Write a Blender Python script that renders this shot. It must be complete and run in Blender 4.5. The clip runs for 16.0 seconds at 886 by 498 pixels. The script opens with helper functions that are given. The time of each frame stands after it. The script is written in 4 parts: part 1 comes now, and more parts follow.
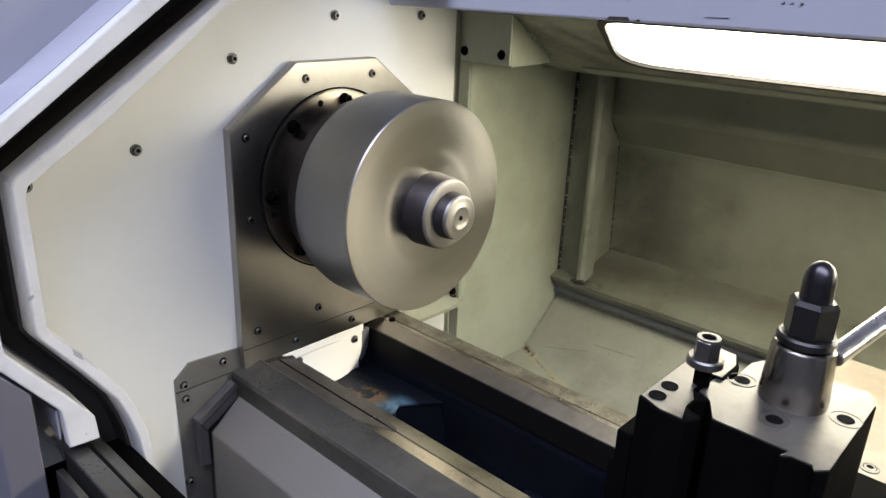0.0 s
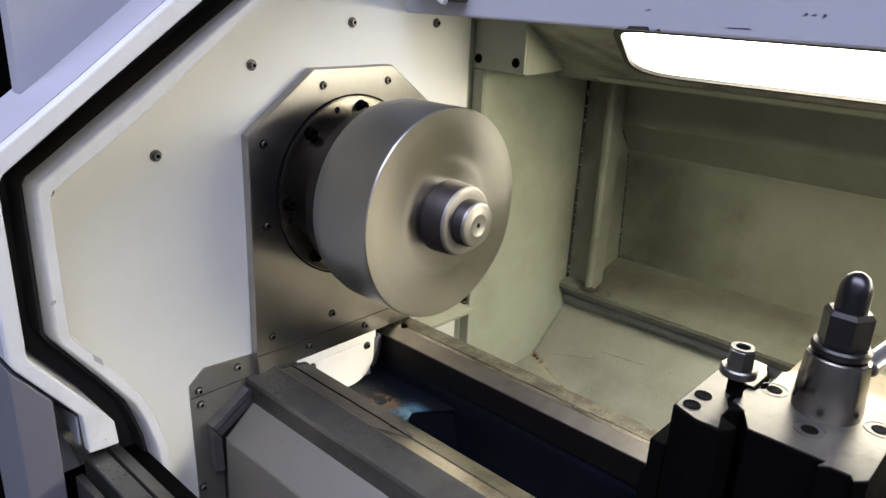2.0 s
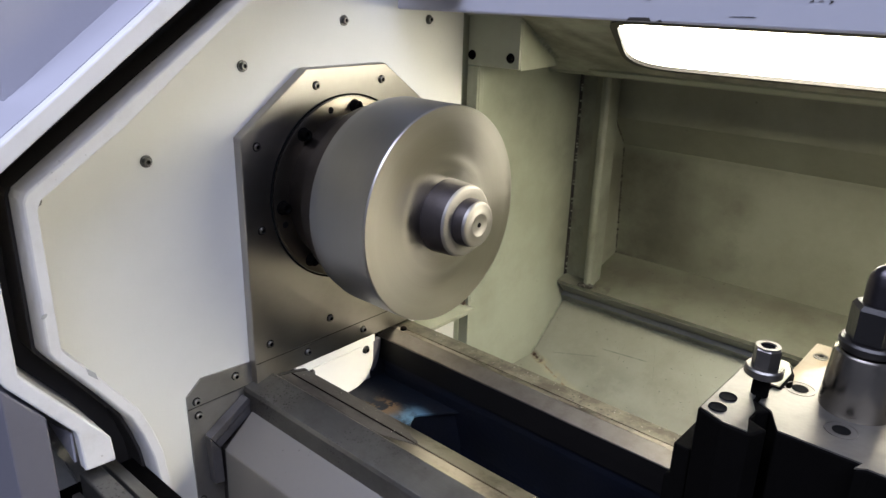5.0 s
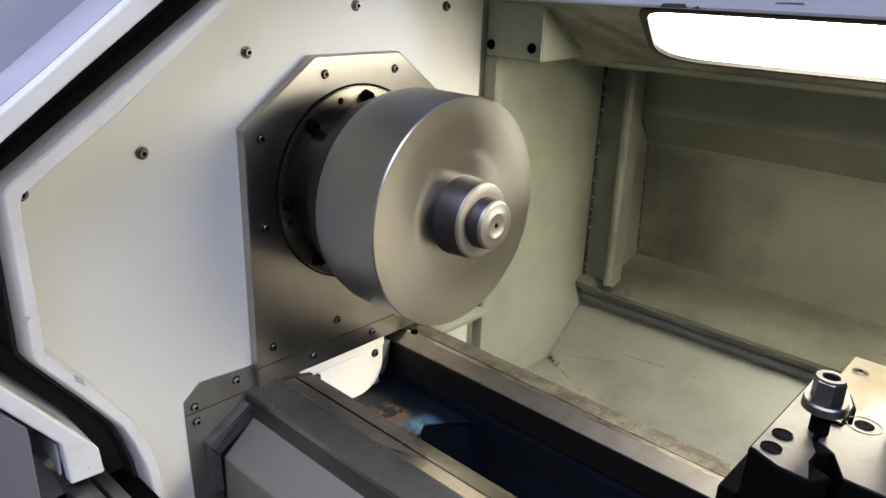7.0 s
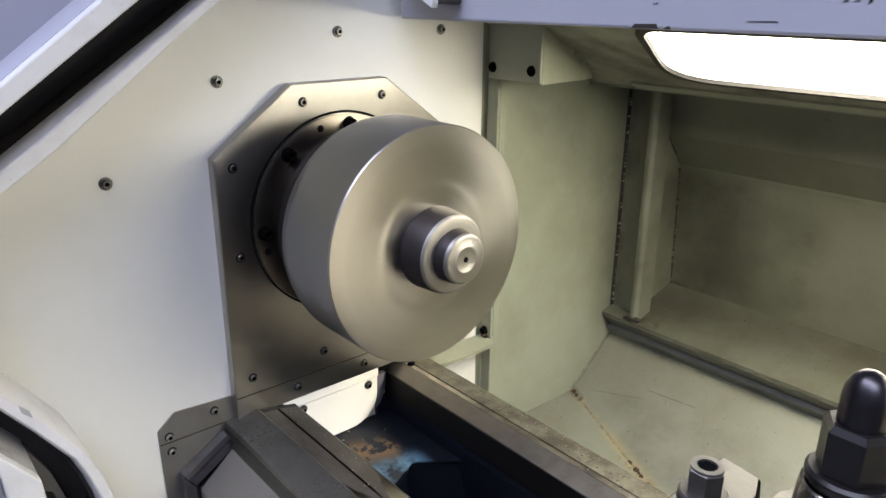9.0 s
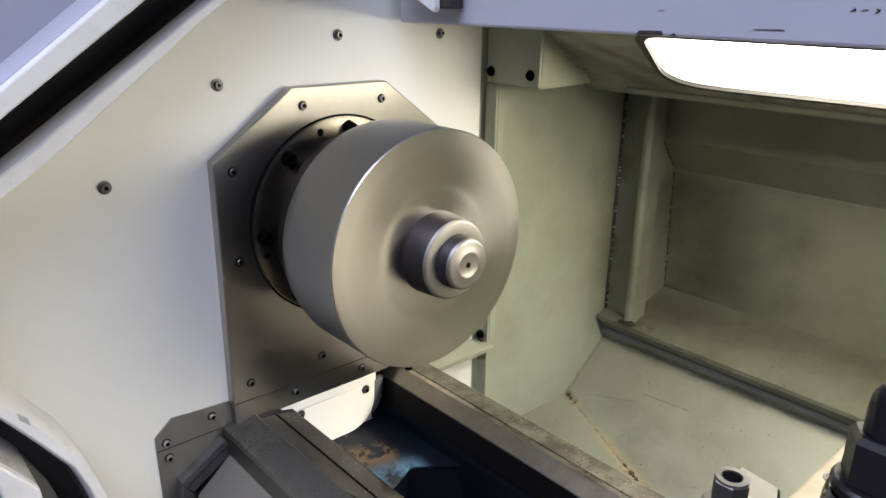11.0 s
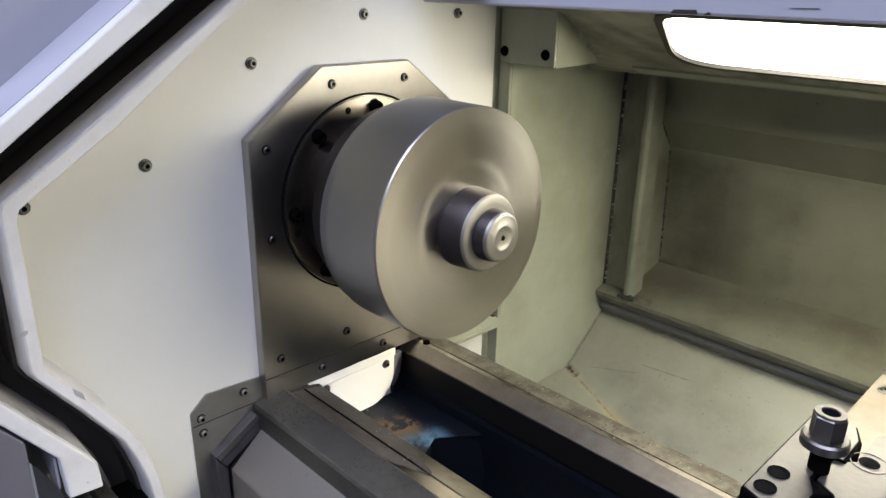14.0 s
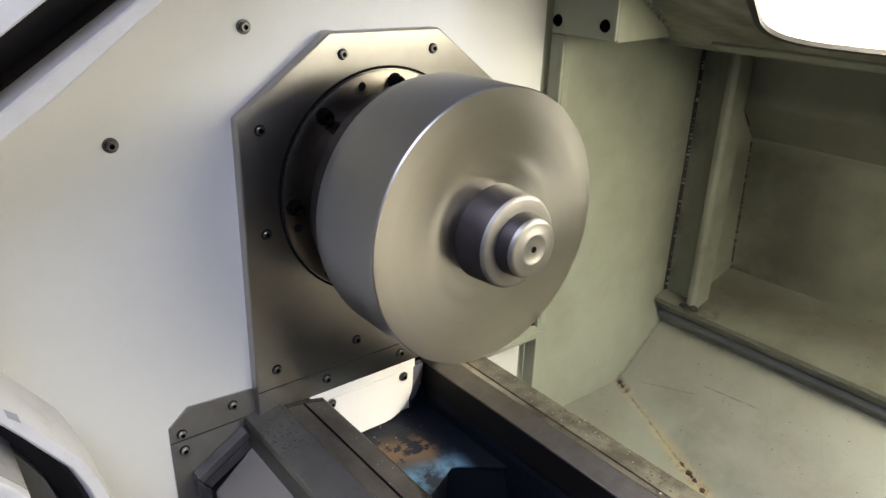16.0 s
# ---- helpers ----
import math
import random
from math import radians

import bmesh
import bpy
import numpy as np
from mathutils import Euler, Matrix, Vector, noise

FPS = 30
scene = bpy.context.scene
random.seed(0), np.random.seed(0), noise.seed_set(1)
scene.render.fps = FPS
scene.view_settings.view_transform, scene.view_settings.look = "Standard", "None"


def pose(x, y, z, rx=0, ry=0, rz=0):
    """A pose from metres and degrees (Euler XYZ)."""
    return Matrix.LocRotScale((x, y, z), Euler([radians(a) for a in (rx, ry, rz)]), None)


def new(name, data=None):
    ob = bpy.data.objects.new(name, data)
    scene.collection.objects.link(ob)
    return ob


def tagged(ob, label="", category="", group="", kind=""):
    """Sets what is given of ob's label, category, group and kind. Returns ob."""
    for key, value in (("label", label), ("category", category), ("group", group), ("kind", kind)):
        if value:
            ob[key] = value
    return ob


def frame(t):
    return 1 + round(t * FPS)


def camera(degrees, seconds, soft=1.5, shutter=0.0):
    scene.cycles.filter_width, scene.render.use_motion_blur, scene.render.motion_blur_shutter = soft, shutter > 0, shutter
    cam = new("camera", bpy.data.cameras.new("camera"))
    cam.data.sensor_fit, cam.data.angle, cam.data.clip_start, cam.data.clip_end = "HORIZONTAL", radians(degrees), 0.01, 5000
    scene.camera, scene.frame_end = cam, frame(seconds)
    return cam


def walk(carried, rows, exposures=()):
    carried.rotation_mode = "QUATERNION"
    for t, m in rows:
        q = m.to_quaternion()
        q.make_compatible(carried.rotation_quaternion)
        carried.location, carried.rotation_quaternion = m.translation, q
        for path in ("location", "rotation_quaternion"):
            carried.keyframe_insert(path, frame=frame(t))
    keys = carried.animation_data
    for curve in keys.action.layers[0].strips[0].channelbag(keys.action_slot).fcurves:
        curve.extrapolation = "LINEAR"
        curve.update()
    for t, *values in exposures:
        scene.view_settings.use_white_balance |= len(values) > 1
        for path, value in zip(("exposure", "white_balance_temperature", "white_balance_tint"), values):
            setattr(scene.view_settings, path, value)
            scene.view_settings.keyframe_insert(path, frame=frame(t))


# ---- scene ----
cam = camera(62.8, 16.0)
METRES, EYE, TILT, LEAN, TURN = 0.62, 1.5, 0.0, 0.0, 42.3
ROWS = [
    (0.0, 0.0, 0.0, 0.0, 0.8, -20.22, -2.17),
    (0.5, -0.0257, -0.007, 0.0015, 0.84, -20.03, -2.18),
    (1.0, -0.0393, -0.0084, 0.0023, 1.0, -19.83, -2.3),
    (1.5, -0.0439, -0.0051, 0.0039, 0.95, -19.65, -2.56),
    (2.0, -0.0396, -0.0021, 0.0015, 0.79, -19.75, -2.55),
    (2.5, -0.0335, 0.001, 0.0029, 0.58, -19.49, -2.45),
    (3.0, -0.0316, 0.006, -0.0035, 0.95, -19.88, -2.22),
    (3.5, -0.0344, 0.0062, -0.0059, 1.12, -19.97, -1.83),
    (4.0, -0.0344, 0.0049, -0.0048, 0.86, -19.71, -1.75),
    (6.5, -0.1033, 0.0887, -0.0183, -2.23, -20.25, -1.35),
    (7.0, -0.0612, 0.1243, -0.0238, 0.87, -20.36, -1.91),
    (7.5, 0.0293, 0.1548, -0.0247, 4.24, -20.03, -1.82),
    (8.0, 0.1083, 0.185, -0.0317, 6.8, -20.45, -1.38),
    (8.5, 0.1415, 0.2062, -0.0272, 7.06, -19.97, -0.51),
    (9.0, 0.1444, 0.2096, -0.0105, 7.25, -19.2, -0.43),
    (11.5, 0.0994, 0.2015, -0.0023, 5.65, -19.29, -1.29),
    (12.0, 0.0792, 0.1803, 0.0015, 4.73, -19.33, -1.38),
    (12.5, 0.0548, 0.1584, 0.0006, 3.92, -18.74, -0.0),
    (13.0, 0.0604, 0.1332, -0.0042, 5.66, -19.2, -0.22),
    (13.5, 0.0369, 0.1282, -0.0071, 4.0, -20.14, -0.54),
    (14.0, -0.0135, 0.1572, -0.0133, 3.27, -20.25, -1.17),
    (14.5, -0.0507, 0.1948, -0.0051, 1.15, -21.03, -1.12),
    (15.0, -0.0504, 0.2752, -0.0091, 2.22, -21.64, -1.06),
    (15.5, 0.0166, 0.3602, -0.0234, 6.13, -21.87, -2.11),
    (16.0, 0.0454, 0.4047, -0.0423, 9.08, -22.42, -1.85),
]
walk(cam, [(t, pose(0, 0, EYE, TILT, LEAN, TURN) @ pose(METRES * x, METRES * y, METRES * z, 90 + pitch, roll, yaw)) for t, x, y, z, yaw, pitch, roll in ROWS])

# ---------------------------------------------------------------- light
world = bpy.data.worlds.new("workshop_air")
scene.world = world
world.use_nodes = True
world.node_tree.nodes["Background"].inputs[0].default_value = (0.62, 0.70, 1.0, 1)
world.node_tree.nodes["Background"].inputs[1].default_value = 0.5
scene.view_settings.exposure = 0.0
LAMP_STRENGTH = 27.5
daylight = bpy.data.lights.new("skylight_daylight", "AREA")
daylight.shape, daylight.size, daylight.size_y, daylight.energy, daylight.color = "RECTANGLE", 5.8, 2.1, 385.0, (0.69, 0.745, 1.0)
new("skylight_daylight", daylight).matrix_world = pose(0.8, -1.5, 4.52, 0, 0, 0)


# ---------------------------------------------------------------- materials
def material(name, color, rough=0.5, metal=0.0, var=0.12, scale=8.0, fine=120.0, bump=0.06, dirt=None, dirt_amount=0.0, dirt_scale=3.0, aniso=0.0, axis="X", stretch=None, dirt_lo=0.42, dirt_hi=0.78, spec=0.5, rings=None):
    m = bpy.data.materials.new(name)
    m.use_nodes = True
    nt = m.node_tree
    b = nt.nodes["Principled BSDF"]
    co = nt.nodes.new("ShaderNodeTexCoord")
    geo = nt.nodes.new("ShaderNodeNewGeometry")
    big = nt.nodes.new("ShaderNodeTexNoise")
    big.inputs["Scale"].default_value, big.inputs["Detail"].default_value = scale, 5.0
    small = nt.nodes.new("ShaderNodeTexNoise")
    small.inputs["Scale"].default_value, small.inputs["Detail"].default_value = fine, 3.0
    where = geo.outputs["Position"]
    if stretch:
        sc = nt.nodes.new("ShaderNodeVectorMath")
        sc.operation = "MULTIPLY"
        sc.inputs[1].default_value = stretch
        nt.links.new(where, sc.inputs[0])
        where = sc.outputs[0]
    if rings:
        off = nt.nodes.new("ShaderNodeVectorMath")
        off.operation = "SUBTRACT"
        off.inputs[1].default_value = (0, rings[0], rings[1])
        nt.links.new(where, off.inputs[0])
        flat = nt.nodes.new("ShaderNodeVectorMath")
        flat.operation = "MULTIPLY"
        flat.inputs[1].default_value = (0, 1, 1)
        nt.links.new(off.outputs[0], flat.inputs[0])
        far = nt.nodes.new("ShaderNodeVectorMath")
        far.operation = "LENGTH"
        nt.links.new(flat.outputs[0], far.inputs[0])
        turn = nt.nodes.new("ShaderNodeCombineXYZ")
        nt.links.new(far.outputs["Value"], turn.inputs[0])
        where = turn.outputs[0]
    nt.links.new(where, big.inputs["Vector"])
    nt.links.new(where, small.inputs["Vector"])
    mix = nt.nodes.new("ShaderNodeMixRGB")
    mix.inputs[1].default_value = (*[c * (1 - var) for c in color], 1)
    mix.inputs[2].default_value = (*[min(1, c * (1 + var)) for c in color], 1)
    add = nt.nodes.new("ShaderNodeMath")
    add.operation = "MULTIPLY_ADD"
    add.inputs[1].default_value, add.inputs[2].default_value = 0.35, 0.0
    nt.links.new(small.outputs[0], add.inputs[0])
    two = nt.nodes.new("ShaderNodeMath")
    two.operation = "MULTIPLY_ADD"
    two.inputs[1].default_value = 0.65
    nt.links.new(big.outputs[0], two.inputs[0])
    nt.links.new(add.outputs[0], two.inputs[2])
    nt.links.new(two.outputs[0], mix.inputs[0])
    out = mix.outputs[0]
    if dirt:
        dn = nt.nodes.new("ShaderNodeTexNoise")
        dn.inputs["Scale"].default_value, dn.inputs["Detail"].default_value, dn.inputs["Roughness"].default_value = dirt_scale, 8.0, 0.65
        nt.links.new(geo.outputs["Position"], dn.inputs["Vector"])
        ramp = nt.nodes.new("ShaderNodeValToRGB")
        ramp.color_ramp.elements[0].position, ramp.color_ramp.elements[1].position = dirt_lo, dirt_hi
        ramp.color_ramp.elements[1].color = (dirt_amount, dirt_amount, dirt_amount, 1)
        nt.links.new(dn.outputs[0], ramp.inputs[0])
        dm = nt.nodes.new("ShaderNodeMixRGB")
        dm.inputs[2].default_value = (*dirt, 1)
        nt.links.new(ramp.outputs[0], dm.inputs[0])
        nt.links.new(out, dm.inputs[1])
        out = dm.outputs[0]
    nt.links.new(out, b.inputs["Base Color"])
    b.inputs["Metallic"].default_value, b.inputs["Specular IOR Level"].default_value = metal, spec
    rr = nt.nodes.new("ShaderNodeMapRange")
    rr.inputs[3].default_value, rr.inputs[4].default_value = max(0.03, rough - 0.1), min(1, rough + 0.1)
    nt.links.new(two.outputs[0], rr.inputs[0])
    nt.links.new(rr.outputs[0], b.inputs["Roughness"])
    if aniso:
        b.inputs["Anisotropic"].default_value = aniso
        tan = nt.nodes.new("ShaderNodeTangent")
        tan.direction_type, tan.axis = "RADIAL", axis
        nt.links.new(tan.outputs[0], b.inputs["Tangent"])
    if bump:
        bn = nt.nodes.new("ShaderNodeBump")
        bn.inputs["Strength"].default_value, bn.inputs["Distance"].default_value = bump, 0.002
        nt.links.new(small.outputs[0], bn.inputs["Height"])
        nt.links.new(bn.outputs[0], b.inputs["Normal"])
    return m


def streak(m, a, b, width, color, amount=1.0, scale=60.0, low=0.35, high=0.6):
    """A stain, or painted light or shade, along the line from a to b, broken up by noise."""
    nt = m.node_tree
    bsdf = nt.nodes["Principled BSDF"]
    before = bsdf.inputs["Base Color"].links[0].from_socket
    a, b = Vector(a), Vector(b)
    geo = nt.nodes.new("ShaderNodeNewGeometry")

    def vec(op, u, v):
        n = nt.nodes.new("ShaderNodeVectorMath")
        n.operation = op
        nt.links.new(u, n.inputs[0])
        n.inputs[1].default_value = v
        return n

    rel = vec("SUBTRACT", geo.outputs["Position"], (a + b) / 2)
    d = (b - a).normalized()
    away = vec("CROSS_PRODUCT", rel.outputs[0], d)
    far = nt.nodes.new("ShaderNodeVectorMath")
    far.operation = "LENGTH"
    nt.links.new(away.outputs[0], far.inputs[0])
    near = nt.nodes.new("ShaderNodeMapRange")
    near.interpolation_type = "SMOOTHSTEP"
    near.inputs[1].default_value, near.inputs[2].default_value, near.inputs[3].default_value, near.inputs[4].default_value = 0.0, width, 1.0, 0.0
    nt.links.new(far.outputs["Value"], near.inputs[0])
    along = vec("DOT_PRODUCT", rel.outputs[0], d)
    size = nt.nodes.new("ShaderNodeMath")
    size.operation = "ABSOLUTE"
    nt.links.new(along.outputs["Value"], size.inputs[0])
    ends = nt.nodes.new("ShaderNodeMapRange")
    ends.interpolation_type = "SMOOTHSTEP"
    half = (b - a).length / 2
    ends.inputs[1].default_value, ends.inputs[2].default_value, ends.inputs[3].default_value, ends.inputs[4].default_value = half * 0.8, half * 1.1, 1.0, 0.0
    nt.links.new(size.outputs[0], ends.inputs[0])
    no = nt.nodes.new("ShaderNodeTexNoise")
    no.inputs["Scale"].default_value, no.inputs["Detail"].default_value, no.inputs["Roughness"].default_value = scale, 6.0, 0.65
    nt.links.new(geo.outputs["Position"], no.inputs["Vector"])
    cut = nt.nodes.new("ShaderNodeMapRange")
    cut.inputs[1].default_value, cut.inputs[2].default_value, cut.inputs[3].default_value, cut.inputs[4].default_value = low, high, 0.0, amount
    nt.links.new(no.outputs[0], cut.inputs[0])
    m1 = nt.nodes.new("ShaderNodeMath")
    m1.operation = "MULTIPLY"
    nt.links.new(near.outputs[0], m1.inputs[0])
    nt.links.new(cut.outputs[0], m1.inputs[1])
    m2 = nt.nodes.new("ShaderNodeMath")
    m2.operation = "MULTIPLY"
    nt.links.new(m1.outputs[0], m2.inputs[0])
    nt.links.new(ends.outputs[0], m2.inputs[1])
    mix = nt.nodes.new("ShaderNodeMixRGB")
    mix.inputs[2].default_value = (*color, 1)
    nt.links.new(m2.outputs[0], mix.inputs[0])
    nt.links.new(before, mix.inputs[1])
    nt.links.new(mix.outputs[0], bsdf.inputs["Base Color"])


def specks(m, scale, radius, color, mask=9.0, low=0.5, high=0.6, amount=1.0):
    """Pits or spots of dirt, thick in some places and absent in others."""
    nt = m.node_tree
    bsdf = nt.nodes["Principled BSDF"]
    before = bsdf.inputs["Base Color"].links[0].from_socket
    geo = nt.nodes.new("ShaderNodeNewGeometry")
    cell = nt.nodes.new("ShaderNodeTexVoronoi")
    cell.inputs["Scale"].default_value = scale
    nt.links.new(geo.outputs["Position"], cell.inputs["Vector"])
    spot = nt.nodes.new("ShaderNodeMapRange")
    spot.inputs[1].default_value, spot.inputs[2].default_value, spot.inputs[3].default_value, spot.inputs[4].default_value = radius * 0.7, radius * 1.25, amount, 0.0
    size = nt.nodes.new("ShaderNodeSeparateColor")
    nt.links.new(cell.outputs["Color"], size.inputs[0])
    odd = nt.nodes.new("ShaderNodeMath")
    odd.operation = "MULTIPLY_ADD"
    odd.inputs[1].default_value = radius * 1.6
    nt.links.new(size.outputs[0], odd.inputs[0])
    nt.links.new(cell.outputs["Distance"], odd.inputs[2])
    nt.links.new(odd.outputs[0], spot.inputs[0])
    no = nt.nodes.new("ShaderNodeTexNoise")
    no.inputs["Scale"].default_value, no.inputs["Detail"].default_value = mask, 4.0
    nt.links.new(geo.outputs["Position"], no.inputs["Vector"])
    cut = nt.nodes.new("ShaderNodeMapRange")
    cut.inputs[1].default_value, cut.inputs[2].default_value = low, high
    nt.links.new(no.outputs[0], cut.inputs[0])
    both = nt.nodes.new("ShaderNodeMath")
    both.operation = "MULTIPLY"
    nt.links.new(spot.outputs[0], both.inputs[0])
    nt.links.new(cut.outputs[0], both.inputs[1])
    mix = nt.nodes.new("ShaderNodeMixRGB")
    mix.inputs[2].default_value = (*color, 1)
    nt.links.new(both.outputs[0], mix.inputs[0])
    nt.links.new(before, mix.inputs[1])
    nt.links.new(mix.outputs[0], bsdf.inputs["Base Color"])


def glow(name, color, strength):
    m = bpy.data.materials.new(name)
    m.use_nodes = True
    b = m.node_tree.nodes["Principled BSDF"]
    b.inputs["Base Color"].default_value = (0.9, 0.9, 0.9, 1)
    b.inputs["Emission Color"].default_value = (*color, 1)
    b.inputs["Emission Strength"].default_value = strength
    return m


PAINT = material("white_machine_paint", (0.72, 0.713, 0.672), 0.40, var=0.04, scale=5, fine=300, bump=0.03, dirt=(0.62, 0.61, 0.56), dirt_amount=0.45, dirt_scale=5, dirt_lo=0.48, dirt_hi=0.8)
EDGE = material("white_edge_paint", (0.67, 0.66, 0.655), 0.4, var=0.06, scale=9, fine=200, bump=0.05, dirt=(0.50, 0.48, 0.45), dirt_amount=0.5, dirt_scale=24, dirt_lo=0.5, dirt_hi=0.75)
INNER = material("greenish_enclosure_paint", (0.270, 0.282, 0.215), 0.45, var=0.12, scale=5, fine=120, bump=0.05, dirt=(0.13, 0.125, 0.085), dirt_amount=0.6, dirt_scale=4.5)
CEILPAINT = material("sooty_ceiling_paint", (0.27, 0.27, 0.215), 0.5, var=0.15, scale=9, fine=120, bump=0.10, dirt=(0.08, 0.074, 0.055), dirt_amount=0.85, dirt_scale=13, dirt_lo=0.38, dirt_hi=0.66)
# Both greys carry the daylight's blue cast in their colour.
GREY = material("grey_hood_paint", (0.36, 0.362, 0.405), 0.45, var=0.05, scale=5, fine=200, bump=0.03)
BLUEGREY = material("daylit_cover_paint", (0.39, 0.385, 0.43), 0.45, var=0.06, scale=5, fine=200, bump=0.03)
# Darker cover paint: the shade on the shroud and arc side is in it.
SHADEPAINT = material("shaded_lilac_cover_paint", (0.135, 0.13, 0.15), 0.5, var=0.12, scale=6, fine=200, bump=0.03)
RUBBER = material("black_rubber_seal", (0.034, 0.031, 0.029), 0.5, var=0.3, scale=20, fine=300, bump=0.08, spec=0.3)
STEEL = material("brushed_steel_plate", (0.42, 0.40, 0.362), 0.32, 1.0, var=0.10, scale=9, fine=160, bump=0.0, stretch=(1, 0.15, 1), dirt=(0.25, 0.23, 0.20), dirt_amount=0.5, dirt_scale=9)
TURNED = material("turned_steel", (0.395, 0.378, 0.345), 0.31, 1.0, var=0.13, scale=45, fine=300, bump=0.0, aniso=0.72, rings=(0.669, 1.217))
# Same steel as the face; the side's shade is in this darker tone.
SIDETURNED = material("shaded_turned_steel", (0.235, 0.232, 0.236), 0.36, 1.0, var=0.12, scale=12, fine=300, bump=0.0, aniso=0.4, stretch=(1, 0.03, 0.03))
BOSSFACE = material("dull_step_face_steel", (0.27, 0.255, 0.235), 0.55, 1.0, var=0.22, scale=90, fine=400, bump=0.0, rings=(0.669, 1.217))
# Dark surroundings mirrored in the step and hub sides, put into the colour.
BOSS = material("shaded_step_steel", (0.072, 0.063, 0.062), 0.5, 0.9, var=0.3, scale=30, fine=200, bump=0.05)
HUB = material("turned_hub_steel", (0.28, 0.265, 0.245), 0.5, 1.0, var=0.15, scale=90, fine=500, bump=0.0, rings=(0.669, 1.217))
DARKSTEEL = material("oily_dark_steel", (0.17, 0.16, 0.145), 0.36, 1.0, var=0.25, scale=18, fine=200, bump=0.08)
BEDSTEEL = material("worn_bed_steel", (0.170, 0.166, 0.153), 0.38, 0.9, var=0.2, scale=30, fine=260, bump=0.08, stretch=(0.25, 1, 1), dirt=(0.085, 0.08, 0.068), dirt_amount=0.6, dirt_scale=14, dirt_lo=0.42, dirt_hi=0.70)
REARWAY = material("grimy_rear_way_steel", (0.165, 0.150, 0.113), 0.42, 0.6, var=0.25, scale=40, fine=300, bump=0.14, stretch=(0.4, 1, 1), dirt=(0.045, 0.039, 0.028), dirt_amount=0.8, dirt_scale=30, dirt_lo=0.42, dirt_hi=0.62)
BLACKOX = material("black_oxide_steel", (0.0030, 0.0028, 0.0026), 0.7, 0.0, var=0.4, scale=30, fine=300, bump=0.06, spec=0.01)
HOLE = material("deep_hole_black", (0.004, 0.004, 0.004), 0.9, var=0.1, spec=0.05)
# The web's blue paint, darkened for the shade down inside the bed.
CASTING = material("oily_shaded_blue_casting", (0.0050, 0.0066, 0.0125), 0.42, var=0.5, scale=12, fine=150, bump=0.2, dirt=(0.008, 0.008, 0.008), dirt_amount=0.85, dirt_scale=5, spec=0.22)
APRON = material("grey_apron_paint", (0.155, 0.142, 0.122), 0.45, var=0.10, scale=6, fine=200, bump=0.04)
CHROME = material("chrome", (0.45, 0.435, 0.41), 0.28, 1.0, var=0.05, scale=10, fine=200, bump=0.0)
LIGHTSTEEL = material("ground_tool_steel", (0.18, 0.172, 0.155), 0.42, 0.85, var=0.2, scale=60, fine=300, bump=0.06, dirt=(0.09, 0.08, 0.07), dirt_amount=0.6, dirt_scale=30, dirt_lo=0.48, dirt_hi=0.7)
CONCRETE = material("workshop_floor_concrete", (0.12, 0.12, 0.12), 0.7, var=0.2, scale=2, fine=60, bump=0.2)
WALLPAINT = material("workshop_wall_paint", (0.27, 0.275, 0.29), 0.8, var=0.05, scale=2, fine=60, bump=0.1)
GRIME = material("dark_grime", (0.022, 0.018, 0.013), 0.7, var=0.4, scale=60, fine=300, bump=0.2)
RUST = material("rust", (0.040, 0.020, 0.009), 0.85, var=0.5, scale=80, fine=400, bump=0.3)
SMUDGE = material("grey_smudge", (0.36, 0.36, 0.36), 0.6, var=0.2, scale=80, fine=400, bump=0.05)
DARKPAINT = material("dirty_grey_sill", (0.22, 0.21, 0.19), 0.5, var=0.3, scale=20, fine=200, bump=0.1)
YELLOW = material("yellow_mark", (0.55, 0.38, 0.03), 0.5)
GREEN = material("green_key", (0.02, 0.35, 0.16), 0.5)
FLANGE = material("oily_flange_steel", (0.165, 0.147, 0.122), 0.34, 1.0, var=0.2, scale=25, fine=200, bump=0.03, dirt=(0.10, 0.08, 0.06), dirt_amount=0.55, dirt_scale=12)
WHITEMETAL = material("bright_cover_sheet", (0.93, 0.90, 0.83), 0.4, 0.0, var=0.03, scale=20, fine=200, bump=0.02)
CREAM = material("cream_saddle_paint", (0.168, 0.150, 0.115), 0.45, var=0.15, scale=25, fine=200, bump=0.06, dirt=(0.11, 0.07, 0.03), dirt_amount=0.6, dirt_scale=14, dirt_lo=0.45, dirt_hi=0.7)
CONE = material("polished_cone_steel", (0.31, 0.285, 0.245), 0.22, 1.0, var=0.12, scale=40, fine=200, bump=0.02, dirt=(0.16, 0.14, 0.11), dirt_amount=0.5, dirt_scale=25)
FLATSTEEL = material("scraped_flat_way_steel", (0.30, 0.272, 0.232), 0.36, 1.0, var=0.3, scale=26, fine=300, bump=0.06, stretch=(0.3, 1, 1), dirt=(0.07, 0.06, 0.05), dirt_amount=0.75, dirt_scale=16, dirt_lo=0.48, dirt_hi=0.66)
INNERWAY = material("bright_rear_way_steel", (0.145, 0.134, 0.125), 0.40, 0.9, var=0.25, scale=30, fine=300, bump=0.06, stretch=(0.3, 1, 1), dirt=(0.07, 0.062, 0.048), dirt_amount=0.6, dirt_scale=40)
GRIMYSTEEL = material("grimy_scraper_steel", (0.09, 0.08, 0.07), 0.5, 0.8, var=0.4, scale=40, fine=300, bump=0.3)
STUD = material("dark_stud_steel", (0.07, 0.064, 0.068), 0.34, 1.0, var=0.3, scale=60, fine=200, bump=0.05)
